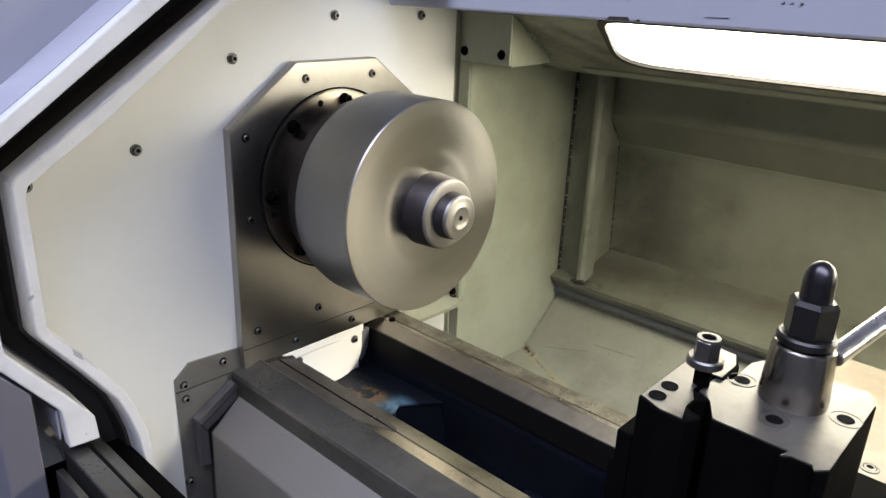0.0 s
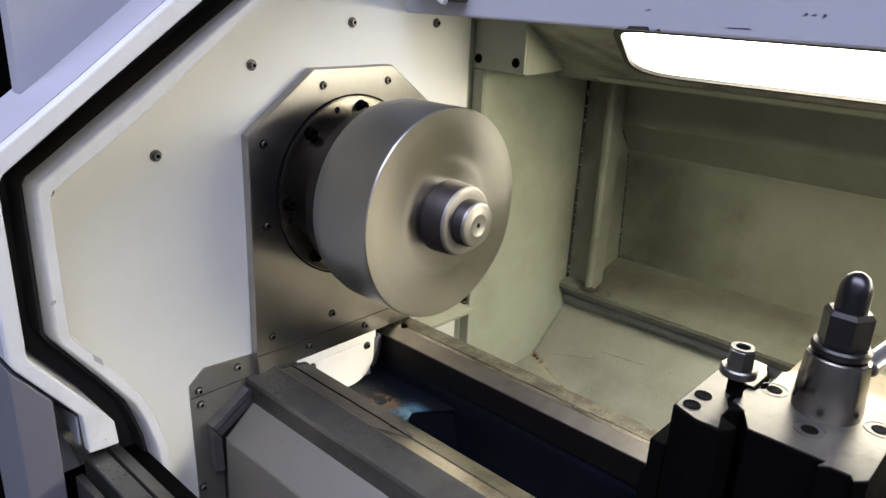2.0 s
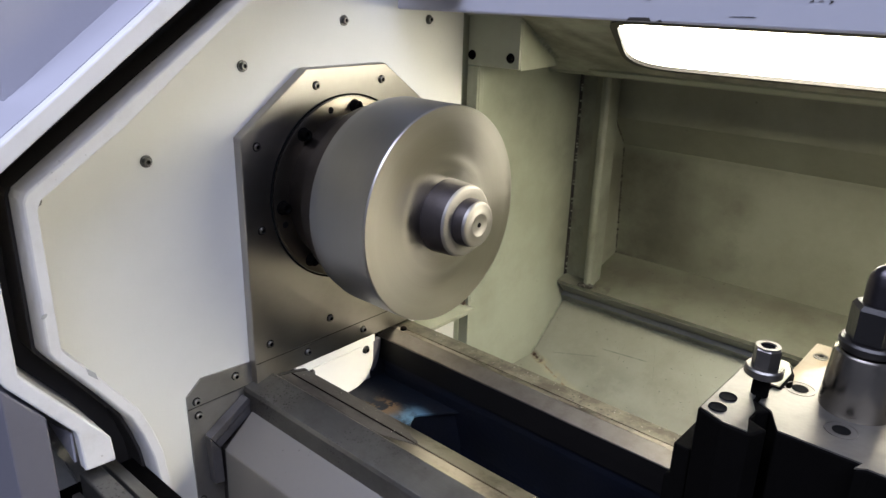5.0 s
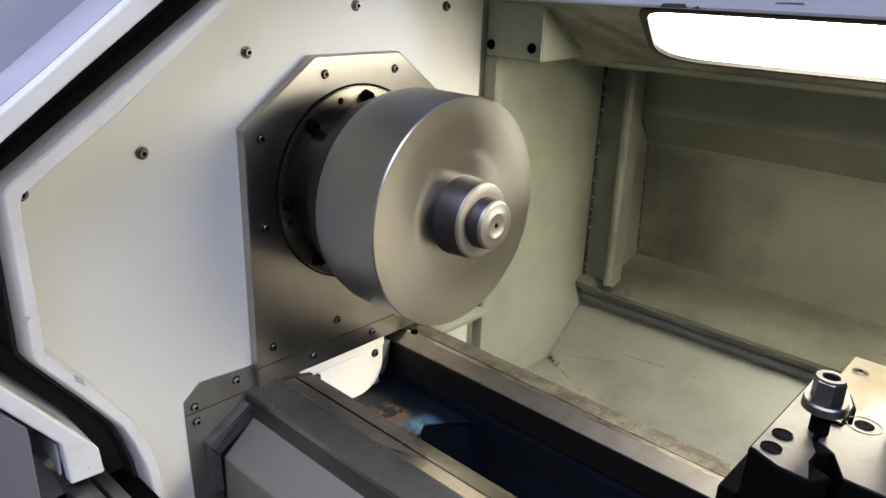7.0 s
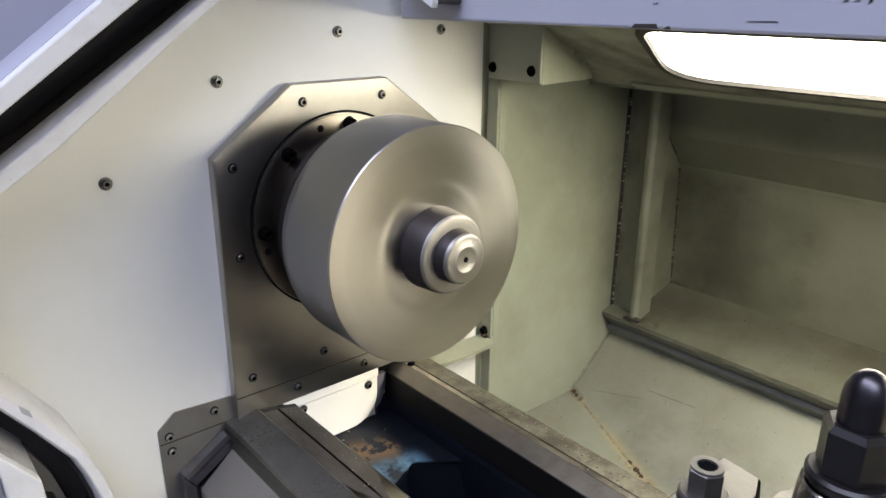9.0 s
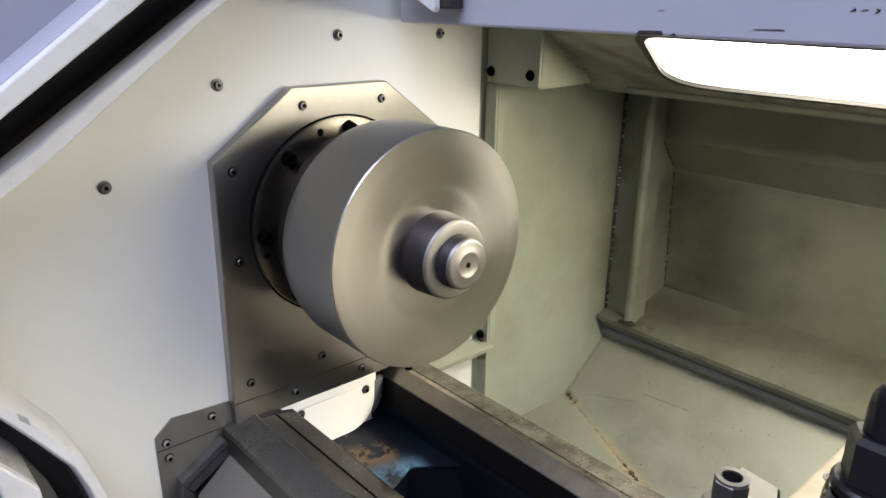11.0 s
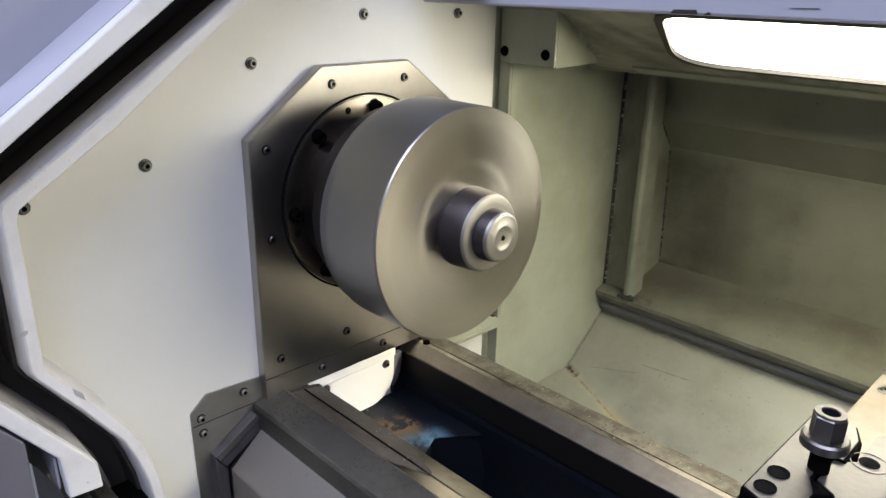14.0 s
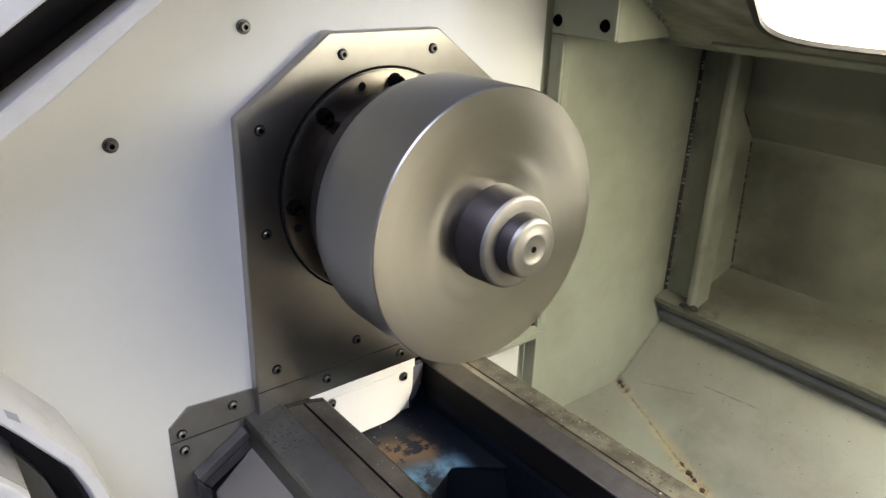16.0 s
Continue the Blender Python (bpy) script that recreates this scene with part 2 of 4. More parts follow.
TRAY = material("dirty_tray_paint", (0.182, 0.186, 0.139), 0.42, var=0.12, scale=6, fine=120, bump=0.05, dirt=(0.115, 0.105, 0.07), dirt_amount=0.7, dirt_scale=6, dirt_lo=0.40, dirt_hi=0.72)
# Flat way much darker at its headstock end.
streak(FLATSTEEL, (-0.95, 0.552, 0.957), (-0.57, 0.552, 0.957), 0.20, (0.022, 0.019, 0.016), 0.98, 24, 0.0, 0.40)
RUSTY, SOOT_SHADE, OCHRE = (0.12, 0.062, 0.02), (0.05, 0.048, 0.035), (0.36, 0.27, 0.10)
streak(TRAY, (-0.843, 1.211, 0.735), (-0.40, 1.077, 0.624), 0.018, OCHRE, 0.5, 30, 0.36, 0.7)
streak(TRAY, (-0.843, 1.211, 0.735), (-0.40, 1.077, 0.624), 0.0038, RUSTY, 0.95, 110, 0.44, 0.58)
streak(TRAY, (-0.843, 1.205, 0.730), (-0.843, 1.325, 0.830), 0.005, SOOT_SHADE, 0.7, 60, 0.36, 0.62)
streak(TRAY, (-0.843, 1.211, 0.735), (-0.81, 1.201, 0.727), 0.014, (0.05, 0.025, 0.01), 0.95, 70, 0.36, 0.5)
streak(TRAY, (-0.62, 1.25, 0.768), (-0.40, 1.20, 0.727), 0.05, (0.10, 0.09, 0.055), 0.6, 14, 0.42, 0.68)
streak(TRAY, (-0.68, 1.163, 0.695), (-0.50, 1.107, 0.649), 0.028, RUSTY, 0.9, 120, 0.53, 0.62)
streak(TRAY, (-0.70, 1.262, 0.778), (-0.60, 1.268, 0.783), 0.0018, SOOT_SHADE, 0.9, 60, 0.3, 0.5)
streak(TRAY, (-0.60, 1.30, 0.81), (-0.57, 1.24, 0.76), 0.0014, SOOT_SHADE, 0.5, 60, 0.45, 0.6)
streak(TRAY, (-0.52, 1.30, 0.81), (-0.47, 1.235, 0.756), 0.0014, SOOT_SHADE, 0.45, 60, 0.45, 0.6)
for a, b, w, c, amount in (((-0.78, 1.24, 0.759), (-0.60, 1.21, 0.734), 0.05, (0.085, 0.08, 0.055), 0.6), ((-0.70, 1.19, 0.717), (-0.52, 1.16, 0.692), 0.06, (0.09, 0.085, 0.06), 0.6), ((-0.843, 1.32, 0.825), (-0.40, 1.32, 0.825), 0.018, (0.07, 0.065, 0.045), 0.6), ((-0.72, 1.175, 0.705), (-0.54, 1.12, 0.659), 0.022, OCHRE, 0.3)):
    streak(TRAY, a, b, w, c, amount, 16, 0.34, 0.66)
streak(TRAY, (-0.80, 1.225, 0.747), (-0.70, 1.247, 0.765), 0.0016, SOOT_SHADE, 0.6, 60, 0.3, 0.5)
streak(TRAY, (-0.66, 1.285, 0.797), (-0.655, 1.24, 0.759), 0.0014, SOOT_SHADE, 0.6, 60, 0.4, 0.6)
# Enclosure paint dirtied, and darkened for the dim light of the recess.
SHELFPAINT = material("dirty_shaded_shelf_paint", (0.112, 0.114, 0.084), 0.42, var=0.18, scale=6, fine=90, bump=0.06, dirt=(0.055, 0.05, 0.03), dirt_amount=0.8, dirt_scale=8, dirt_lo=0.42, dirt_hi=0.70)
POSTPAINT = material("grimy_shaded_post_paint", (0.155, 0.162, 0.124), 0.45, var=0.12, scale=8, fine=90, bump=0.06, dirt=(0.06, 0.055, 0.036), dirt_amount=0.75, dirt_scale=14)
REARPAINT = material("sooty_shaded_rear_paint", (0.165, 0.168, 0.124), 0.45, var=0.12, scale=4, fine=90, bump=0.05, dirt=(0.085, 0.08, 0.05), dirt_amount=0.7, dirt_scale=5.0, dirt_lo=0.40, dirt_hi=0.75)
streak(INNER, (-0.844, 1.205, 0.733), (-0.844, 1.325, 0.832), 0.005, SOOT_SHADE, 0.6, 50, 0.36, 0.62)
streak(REARPAINT, (-0.66, 1.43, 0.95), (-0.67, 1.42, 1.18), 0.085, SOOT_SHADE, 0.75, 9, 0.28, 0.62)
# Rear wall darker towards the corner of the recess.
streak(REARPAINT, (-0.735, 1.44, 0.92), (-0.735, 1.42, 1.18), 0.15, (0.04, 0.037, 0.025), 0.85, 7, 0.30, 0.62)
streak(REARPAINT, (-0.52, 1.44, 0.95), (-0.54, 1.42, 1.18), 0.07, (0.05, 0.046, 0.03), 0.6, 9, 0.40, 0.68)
# Shelf darker at its left end.
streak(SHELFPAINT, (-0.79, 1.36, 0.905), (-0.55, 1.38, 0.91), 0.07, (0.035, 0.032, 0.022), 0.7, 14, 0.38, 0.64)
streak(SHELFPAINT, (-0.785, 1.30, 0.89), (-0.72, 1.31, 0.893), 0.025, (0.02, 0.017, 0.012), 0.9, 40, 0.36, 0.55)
# Broad darker areas at the left of the rear wall and shelf.
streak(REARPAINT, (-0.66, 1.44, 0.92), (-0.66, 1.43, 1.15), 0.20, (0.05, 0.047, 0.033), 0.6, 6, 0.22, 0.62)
streak(SHELFPAINT, (-0.80, 1.40, 0.915), (-0.45, 1.40, 0.915), 0.09, SOOT_SHADE, 0.6, 9, 0.26, 0.64)
# Rear wall darker along its fold and in the low corner.
streak(REARPAINT, (-0.79, 1.430, 1.180), (-0.10, 1.430, 1.180), 0.010, SOOT_SHADE, 0.6, 14, 0.3, 0.7)
streak(REARPAINT, (-0.79, 1.442, 0.928), (-0.68, 1.442, 0.928), 0.022, SOOT_SHADE, 0.9, 30, 0.3, 0.6)
streak(CEILPAINT, (-0.76, 1.02, 1.425), (-0.66, 1.16, 1.37), 0.06, SOOT_SHADE, 0.75, 16, 0.3, 0.65)
streak(CEILPAINT, (-0.69, 0.95, 1.46), (-0.62, 1.14, 1.378), 0.03, SOOT_SHADE, 0.8, 20, 0.25, 0.6)
ZINC = material("dull_zinc_strip", (0.125, 0.118, 0.118), 0.45, 0.5, var=0.2, scale=30, fine=200, bump=0.05, dirt=(0.05, 0.045, 0.04), dirt_amount=0.7, dirt_scale=20)
# The disc's shade on the blue web is put into this dark base.
WEB = material("oily_shaded_blue_web", (0.007, 0.010, 0.016), 0.45, var=0.5, scale=10, fine=200, bump=0.15, dirt=(0.020, 0.016, 0.013), dirt_amount=0.85, dirt_scale=9, spec=0.14)
# Blue patch where the lamp reaches the web, painted lighter.
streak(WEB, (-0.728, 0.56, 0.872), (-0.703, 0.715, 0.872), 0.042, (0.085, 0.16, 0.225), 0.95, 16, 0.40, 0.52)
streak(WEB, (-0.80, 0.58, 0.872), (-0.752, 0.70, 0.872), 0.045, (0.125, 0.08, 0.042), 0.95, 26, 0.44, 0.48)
# Steel of the rear way's inner face, its shade put into the colour.
SIDESTEEL = material("oily_shaded_way_steel", (0.0065, 0.006, 0.006), 0.5, 0.1, var=0.25, scale=20, fine=200, bump=0.06, stretch=(0.3, 1, 1), spec=0.15)
# Cover paint greyed for the shade on its return, with smudges.
SILLPAINT = material("soiled_shaded_return_paint", (0.42, 0.41, 0.40), 0.45, var=0.12, scale=14, fine=200, bump=0.05, dirt=(0.10, 0.09, 0.075), dirt_amount=0.7, dirt_scale=22, dirt_lo=0.5, dirt_hi=0.7)
# Much darker than the flange and disc on either side.
NECK = material("dark_neck_steel", (0.045, 0.038, 0.034), 0.38, 0.9, var=0.3, scale=20, fine=200, bump=0.05)
LEDGE = material("soiled_ledge_paint", (0.215, 0.215, 0.185), 0.45, var=0.12, scale=8, fine=120, bump=0.05, dirt=(0.11, 0.10, 0.08), dirt_amount=0.6, dirt_scale=10)
# Darker band along the groove of the ledge.
streak(LEDGE, (-0.843, 1.322, 0.836), (1.2, 1.322, 0.836), 0.012, (0.05, 0.048, 0.045), 0.8, 20, 0.2, 0.6)
SHEET = material("dull_sheet_steel", (0.36, 0.345, 0.315), 0.42, 0.85, var=0.10, scale=12, fine=200, bump=0.0, dirt=(0.17, 0.155, 0.13), dirt_amount=0.5, dirt_scale=10)
SCREWHEAD = material("plated_screw_head", (0.17, 0.166, 0.16), 0.35, 0.9, var=0.15, scale=60, fine=300, bump=0.0)
CHIP = material("bright_chip_steel", (0.34, 0.325, 0.30), 0.5, 1.0, var=0.2, scale=200, fine=400, bump=0.0)
DARKFILM = material("dark_way_film", (0.030, 0.026, 0.023), 0.42, 0.0, var=0.35, scale=30, fine=200, bump=0.15, stretch=(0.4, 1, 1), dirt=(0.085, 0.078, 0.068), dirt_amount=0.7, dirt_scale=26, spec=0.25)
specks(DARKFILM, 150, 0.22, (0.30, 0.29, 0.27), 12, 0.5, 0.62, 0.7)
NUTSTEEL = material("blackened_nut_steel", (0.030, 0.028, 0.027), 0.33, 0.7, var=0.3, scale=40, fine=300, bump=0.05)
WASHER = material("dull_washer_steel", (0.13, 0.126, 0.12), 0.45, 0.9, var=0.2, scale=60, fine=300, bump=0.03)
specks(BEDSTEEL, 330, 0.50, (0.045, 0.042, 0.036), 13, 0.46, 0.62, 0.75)
specks(FLATSTEEL, 200, 0.30, (0.45, 0.43, 0.38), 14, 0.55, 0.64, 0.6)
specks(REARWAY, 220, 0.36, (0.03, 0.027, 0.02), 16, 0.45, 0.58, 0.8)
specks(TRAY, 60, 0.14, (0.05, 0.042, 0.028), 6, 0.46, 0.6, 0.8)
specks(TRAY, 160, 0.20, (0.09, 0.06, 0.03), 5, 0.50, 0.62, 0.6)
specks(SHELFPAINT, 70, 0.16, (0.02, 0.017, 0.012), 7, 0.44, 0.6, 0.8)
specks(REARPAINT, 38, 0.10, (0.03, 0.025, 0.017), 5, 0.48, 0.62, 0.7)
specks(INNER, 34, 0.07, (0.05, 0.04, 0.025), 5, 0.50, 0.62, 0.7)
specks(PAINT, 22, 0.045, (0.16, 0.15, 0.13), 4, 0.50, 0.64, 0.7)
specks(EDGE, 90, 0.14, (0.22, 0.20, 0.17), 9, 0.54, 0.66, 0.6)
specks(APRON, 120, 0.16, (0.05, 0.045, 0.04), 9, 0.50, 0.64, 0.6)
# Side wall darker towards the corner post.
streak(INNER, (-0.844, 1.335, 0.83), (-0.844, 1.335, 1.38), 0.11, SOOT_SHADE, 0.75, 6, 0.22, 0.7)
# Shading below the bracket, put into the wall's colour as a diagonal.
streak(INNER, (-0.844, 1.04, 1.37), (-0.844, 1.30, 1.16), 0.09, SOOT_SHADE, 0.5, 6, 0.28, 0.7)
streak(INNER, (-0.820, 0.948, 1.39), (-0.820, 0.948, 0.95), 0.008, SOOT_SHADE, 0.35, 40, 0.35, 0.6)
# Darker strip beside the post, darker back edge of the shelf.
streak(POSTPAINT, (-0.842, 1.325, 0.89), (-0.842, 1.325, 1.37), 0.03, SOOT_SHADE, 0.7, 14, 0.3, 0.6)
streak(SHELFPAINT, (-0.60, 1.42, 0.925), (-0.1, 1.42, 0.925), 0.06, SOOT_SHADE, 0.6, 8, 0.3, 0.65)
LAMP = glow("lamp_diffuser", (1.0, 0.94, 0.77), LAMP_STRENGTH)
# the diffuser's glow is lowered towards its left end to dim the panel
lamp_nodes = LAMP.node_tree
where = lamp_nodes.nodes.new("ShaderNodeNewGeometry")
apart = lamp_nodes.nodes.new("ShaderNodeSeparateXYZ")
lamp_nodes.links.new(where.outputs["Position"], apart.inputs[0])
fade = lamp_nodes.nodes.new("ShaderNodeMapRange")
fade.interpolation_type = "SMOOTHSTEP"
fade.inputs[1].default_value, fade.inputs[2].default_value, fade.inputs[3].default_value, fade.inputs[4].default_value = -0.64, -0.38, LAMP_STRENGTH * 0.25, LAMP_STRENGTH
lamp_nodes.links.new(apart.outputs[0], fade.inputs[0])
lamp_nodes.links.new(fade.outputs[0], lamp_nodes.nodes["Principled BSDF"].inputs["Emission Strength"])


# ---------------------------------------------------------------- mesh tools
def part(name, bm, mat, parent=None, label=""):
    bmesh.ops.recalc_face_normals(bm, faces=bm.faces)
    me = bpy.data.meshes.new(name)
    bm.to_mesh(me)
    bm.free()
    me.materials.append(mat)
    ob = new(name, me)
    if parent:
        ob.parent = parent
    if label:
        ob["label"] = label
    return ob


def smooth(ob, angle=35):
    me = ob.data
    for p in me.polygons:
        p.use_smooth = True
    bm = bmesh.new()
    bm.from_mesh(me)
    for e in bm.edges:
        if len(e.link_faces) == 2 and e.calc_face_angle(0) > radians(angle):
            e.smooth = False
    bm.to_mesh(me)
    bm.free()
    return ob


def bevel(bm, width, segments=2, limit=30):
    if width:
        edges = [e for e in bm.edges if len(e.link_faces) == 2 and e.calc_face_angle(0) > radians(limit)]
        bmesh.ops.bevel(bm, geom=edges, offset=width, segments=segments, affect="EDGES", profile=0.5, clamp_overlap=True)
    return bm


def prism(points, axis, a, b, bev=0.0, seg=2):
    """A polygon of two coordinates drawn out along the third from a to b."""
    bm = bmesh.new()
    place = {"x": lambda p, s: (s, p[0], p[1]), "y": lambda p, s: (p[0], s, p[1]), "z": lambda p, s: (p[0], p[1], s)}[axis]
    lo = [bm.verts.new(place(p, a)) for p in points]
    hi = [bm.verts.new(place(p, b)) for p in points]
    n = len(points)
    bm.faces.new(lo)
    bm.faces.new(hi)
    for i in range(n):
        bm.faces.new((lo[i], lo[(i + 1) % n], hi[(i + 1) % n], hi[i]))
    bmesh.ops.recalc_face_normals(bm, faces=bm.faces)
    return bevel(bm, bev, seg)


def box(x0, x1, y0, y1, z0, z1, bev=0.0, seg=2):
    return prism([(x0, y0), (x1, y0), (x1, y1), (x0, y1)], "z", z0, z1, bev, seg)


def band(outer, inner, axis, a, b, bev=0.0):
    """A strip between two open outlines of equally many points, drawn out from a to b."""
    return prism(list(outer) + list(reversed(inner)), axis, a, b, bev)


def turned(profile, center, axis="x", n=96):
    """A turned body: profile of (along, radius) round an axis through center."""
    bm = bmesh.new()
    rings = []
    for s, r in profile:
        if r < 1e-6:
            rings.append([bm.verts.new(spin(s, 0, 0, center, axis))])
        else:
            rings.append([bm.verts.new(spin(s, r * math.cos(2 * math.pi * i / n), r * math.sin(2 * math.pi * i / n), center, axis)) for i in range(n)])
    for p, q in zip(rings, rings[1:]):
        for i in range(n):
            j = (i + 1) % n
            vs = [p[i % len(p)], p[j % len(p)], q[j % len(q)], q[i % len(q)]]
            vs = [v for k, v in enumerate(vs) if v not in vs[:k]]
            if len(vs) > 2:
                bm.faces.new(vs)
    return bm


def spin(s, u, v, c, axis):
    return {"x": (c[0] + s, c[1] + u, c[2] + v), "y": (c[0] + u, c[1] + s, c[2] + v), "z": (c[0] + u, c[1] + v, c[2] + s)}[axis]


SCREW_MESH = {}


def screw(parent, x, y, z, axis="x", r=0.0065, mat=None, washer=True, h=0.007, name="screw"):
    """A socket head screw, with or without a washer, whose head stands out of a face at x, y, z."""
    mat = mat or SCREWHEAD
    key = (axis, r, mat.name, washer, h)
    if key not in SCREW_MESH:
        prof = [(0.0, r * 1.62, 1), (0.0011, r * 1.62, 1), (0.0015, r * 1.5, 1), (0.0016, r * 1.12, 2)] if washer else [(0.0, r * 1.3, 2), (0.0003, r * 1.28, 2), (0.0004, r, 0)]
        prof += [(0.0017, r, 0), (h * 0.85, r, 0), (h, r * 0.86, 0), (h, r * 0.56, 2), (h * 0.4, r * 0.52, 2), (h * 0.4, 0, 2)]
        sign, n = (-1 if axis.startswith("-") else 1), 18
        bm = turned([(sign * s, q) for s, q, k in prof], (0, 0, 0), axis[-1], n)
        bm.faces.ensure_lookup_table()
        for i, f in enumerate(bm.faces):
            f.material_index = prof[min(i // n, len(prof) - 2)][2]
        bmesh.ops.recalc_face_normals(bm, faces=bm.faces)
        me = bpy.data.meshes.new("screw")
        bm.to_mesh(me)
        bm.free()
        for m in (mat, WASHER, HOLE):
            me.materials.append(m)
        SCREW_MESH[key] = me
    ob = new(name, SCREW_MESH[key])
    ob.location = (x, y, z)
    ob.parent = parent
    return ob


def empty(name, label, category, group="", kind=""):
    return tagged(new(name), label, category, group, kind)


# ---------------------------------------------------------------- more mesh tools
def rounded(u0, u1, v0, v1, r, n=8):
    """The outline of a rectangle with round corners."""
    pts = []
    for cu, cv, a0 in ((u1 - r, v1 - r, 0), (u0 + r, v1 - r, 90), (u0 + r, v0 + r, 180), (u1 - r, v0 + r, 270)):
        for k in range(n + 1):
            a = radians(a0 + 90 * k / n)
            pts.append((cu + r * math.cos(a), cv + r * math.sin(a)))
    return pts


def holed(outer, holes, thick, place):
    """A sheet with holes through it; place turns (u, v, depth) into a point."""
    bm = bmesh.new()
    edges = []
    for loop in [outer, *holes]:
        vs = [bm.verts.new((u, v, 0)) for u, v in loop]
        edges += [bm.edges.new((vs[i], vs[(i + 1) % len(vs)])) for i in range(len(vs))]
    bmesh.ops.triangle_fill(bm, use_beauty=True, use_dissolve=False, edges=edges)
    grown = bmesh.ops.extrude_face_region(bm, geom=list(bm.faces))
    for v in grown["geom"]:
        if isinstance(v, bmesh.types.BMVert):
            v.co.z += thick
    for v in bm.verts:
        v.co = place(*v.co)
    return bm


def ring(outer, inner, thick, place):
    """A closed frame between two outlines of equally many points."""
    bm = bmesh.new()
    n = len(outer)
    loops = [[bm.verts.new(place(u, v, d)) for u, v in loop] for loop, d in ((outer, 0), (inner, 0), (inner, thick), (outer, thick))]
    for a, b in zip(loops, loops[1:] + loops[:1]):
        for i in range(n):
            bm.faces.new((a[i], a[(i + 1) % n], b[(i + 1) % n], b[i]))
    return bm


def sheet(points, thick):
    """A flat sheet through points in space, thickened downwards."""
    bm = bmesh.new()
    lo = [bm.verts.new((x, y, z - thick)) for x, y, z in points]
    hi = [bm.verts.new(p) for p in points]
    n = len(points)
    bm.faces.new(lo)
    bm.faces.new(hi)
    for i in range(n):
        bm.faces.new((lo[i], lo[(i + 1) % n], hi[(i + 1) % n], hi[i]))
    return bm


def rod(a, b, r, n=20, cap=0.15):
    """A round rod from a to b with softened ends."""
    a, b = Vector(a), Vector(b)
    length = (b - a).length
    c = r * cap
    bm = turned([(0, 0), (0, r - c), (c, r), (length - c, r), (length, r - c), (length, 0)], (0, 0, 0), "z", n)
    m = Matrix.Translation(a) @ (b - a).to_track_quat("Z", "Y").to_matrix().to_4x4()
    bmesh.ops.transform(bm, matrix=m, verts=bm.verts)
    return bm


def bead(a, b, r, step, rng):
    """A lumpy weld bead or crust along a line."""
    a, b = Vector(a), Vector(b)
    bm = bmesh.new()
    n = max(2, int((b - a).length / step))
    for i in range(n):
        if rng.random() < 0.25:
            continue
        p = a.lerp(b, (i + rng.random()) / n)
        q = r * (0.5 + rng.random())
        bmesh.ops.create_icosphere(bm, subdivisions=1, radius=q, matrix=Matrix.Translation(p) @ Matrix.Diagonal((1.0 + rng.random(), 1.0 + rng.random(), 1.2, 1)))
    return bm


def flakes(spots, size, rng):
    """Small curled flakes of metal or dirt lying at the given points."""
    bm = bmesh.new()
    for p in spots:
        s = size * (0.4 + rng.random())
        turn = Matrix.Translation(p) @ Euler((rng.uniform(-0.3, 0.3), rng.uniform(-0.3, 0.3), rng.uniform(0, 6.3))).to_matrix().to_4x4()
        co = [(-s, -s * 0.3, 0), (s, -s * 0.4, s * 0.1), (s * 0.9, s * 0.4, s * 0.25), (-s * 0.8, s * 0.35, s * 0.05)]
        lo = [bm.verts.new(turn @ Vector(c)) for c in co]
        hi = [bm.verts.new(turn @ (Vector(c) + Vector((0, 0, s * 0.25)))) for c in co]
        bm.faces.new(lo)
        bm.faces.new(hi)
        for i in range(4):
            bm.faces.new((lo[i], lo[(i + 1) % 4], hi[(i + 1) % 4], hi[i]))
    return bm


# ---------------------------------------------------------------- workshop round the machine
part_floor = tagged(part("floor", box(-5, 5, -3, 4.5, -0.1, 0), CONCRETE), "grey concrete workshop floor", "floor", kind="structure")
roof = part("workshop_ceiling", holed([(-5.1, -3.1), (5.1, -3.1), (5.1, 4.6), (-5.1, 4.6)], [[(-2.2, -2.6), (3.8, -2.6), (3.8, -0.4), (-2.2, -0.4)]], 0.1, lambda u, v, d: (u, v, 4.5 + d)), WALLPAINT)
tagged(roof, "plain pale workshop ceiling with a skylight", "ceiling", kind="structure")
tagged(part("wall_west", box(-5.1, -5, -3.1, 4.6, -0.1, 4.5), WALLPAINT), "plain pale workshop wall", "wall", kind="structure")
tagged(part("wall_east", box(5, 5.1, -3.1, 4.6, -0.1, 4.5), WALLPAINT), "plain pale workshop wall", "wall", kind="structure")
tagged(part("wall_north", box(-5, 5, 4.5, 4.6, -0.1, 4.5), WALLPAINT), "plain pale workshop wall", "wall", kind="structure")
tagged(part("wall_south", box(-5, 5, -3.1, -3, -0.1, 4.5), WALLPAINT), "plain pale workshop wall", "wall", kind="structure")

# ---------------------------------------------------------------- enclosure
XW = -0.844
YC, ZC = 0.669, 1.217
dice = random.Random(7)

wall_headstock = part("wall_headstock", prism([(0.215, 0.60), (0.215, 1.305), (0.56, 1.545), (0.56, 1.75), (0.938, 1.75), (0.938, 0.60)], "x", XW - 0.012, XW), PAINT)
tagged(wall_headstock, "white painted flat headstock panel held by small screws", "wall", kind="structure")
for y, z in ((0.514, 1.398), (0.377, 1.298), (0.252, 1.275), (0.681, 1.450), (0.854, 1.449)):
    screw(wall_headstock, XW, y, z, r=0.0045, h=0.0062)

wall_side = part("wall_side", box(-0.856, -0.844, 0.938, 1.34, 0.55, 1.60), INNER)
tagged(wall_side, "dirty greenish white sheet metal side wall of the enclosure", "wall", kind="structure")

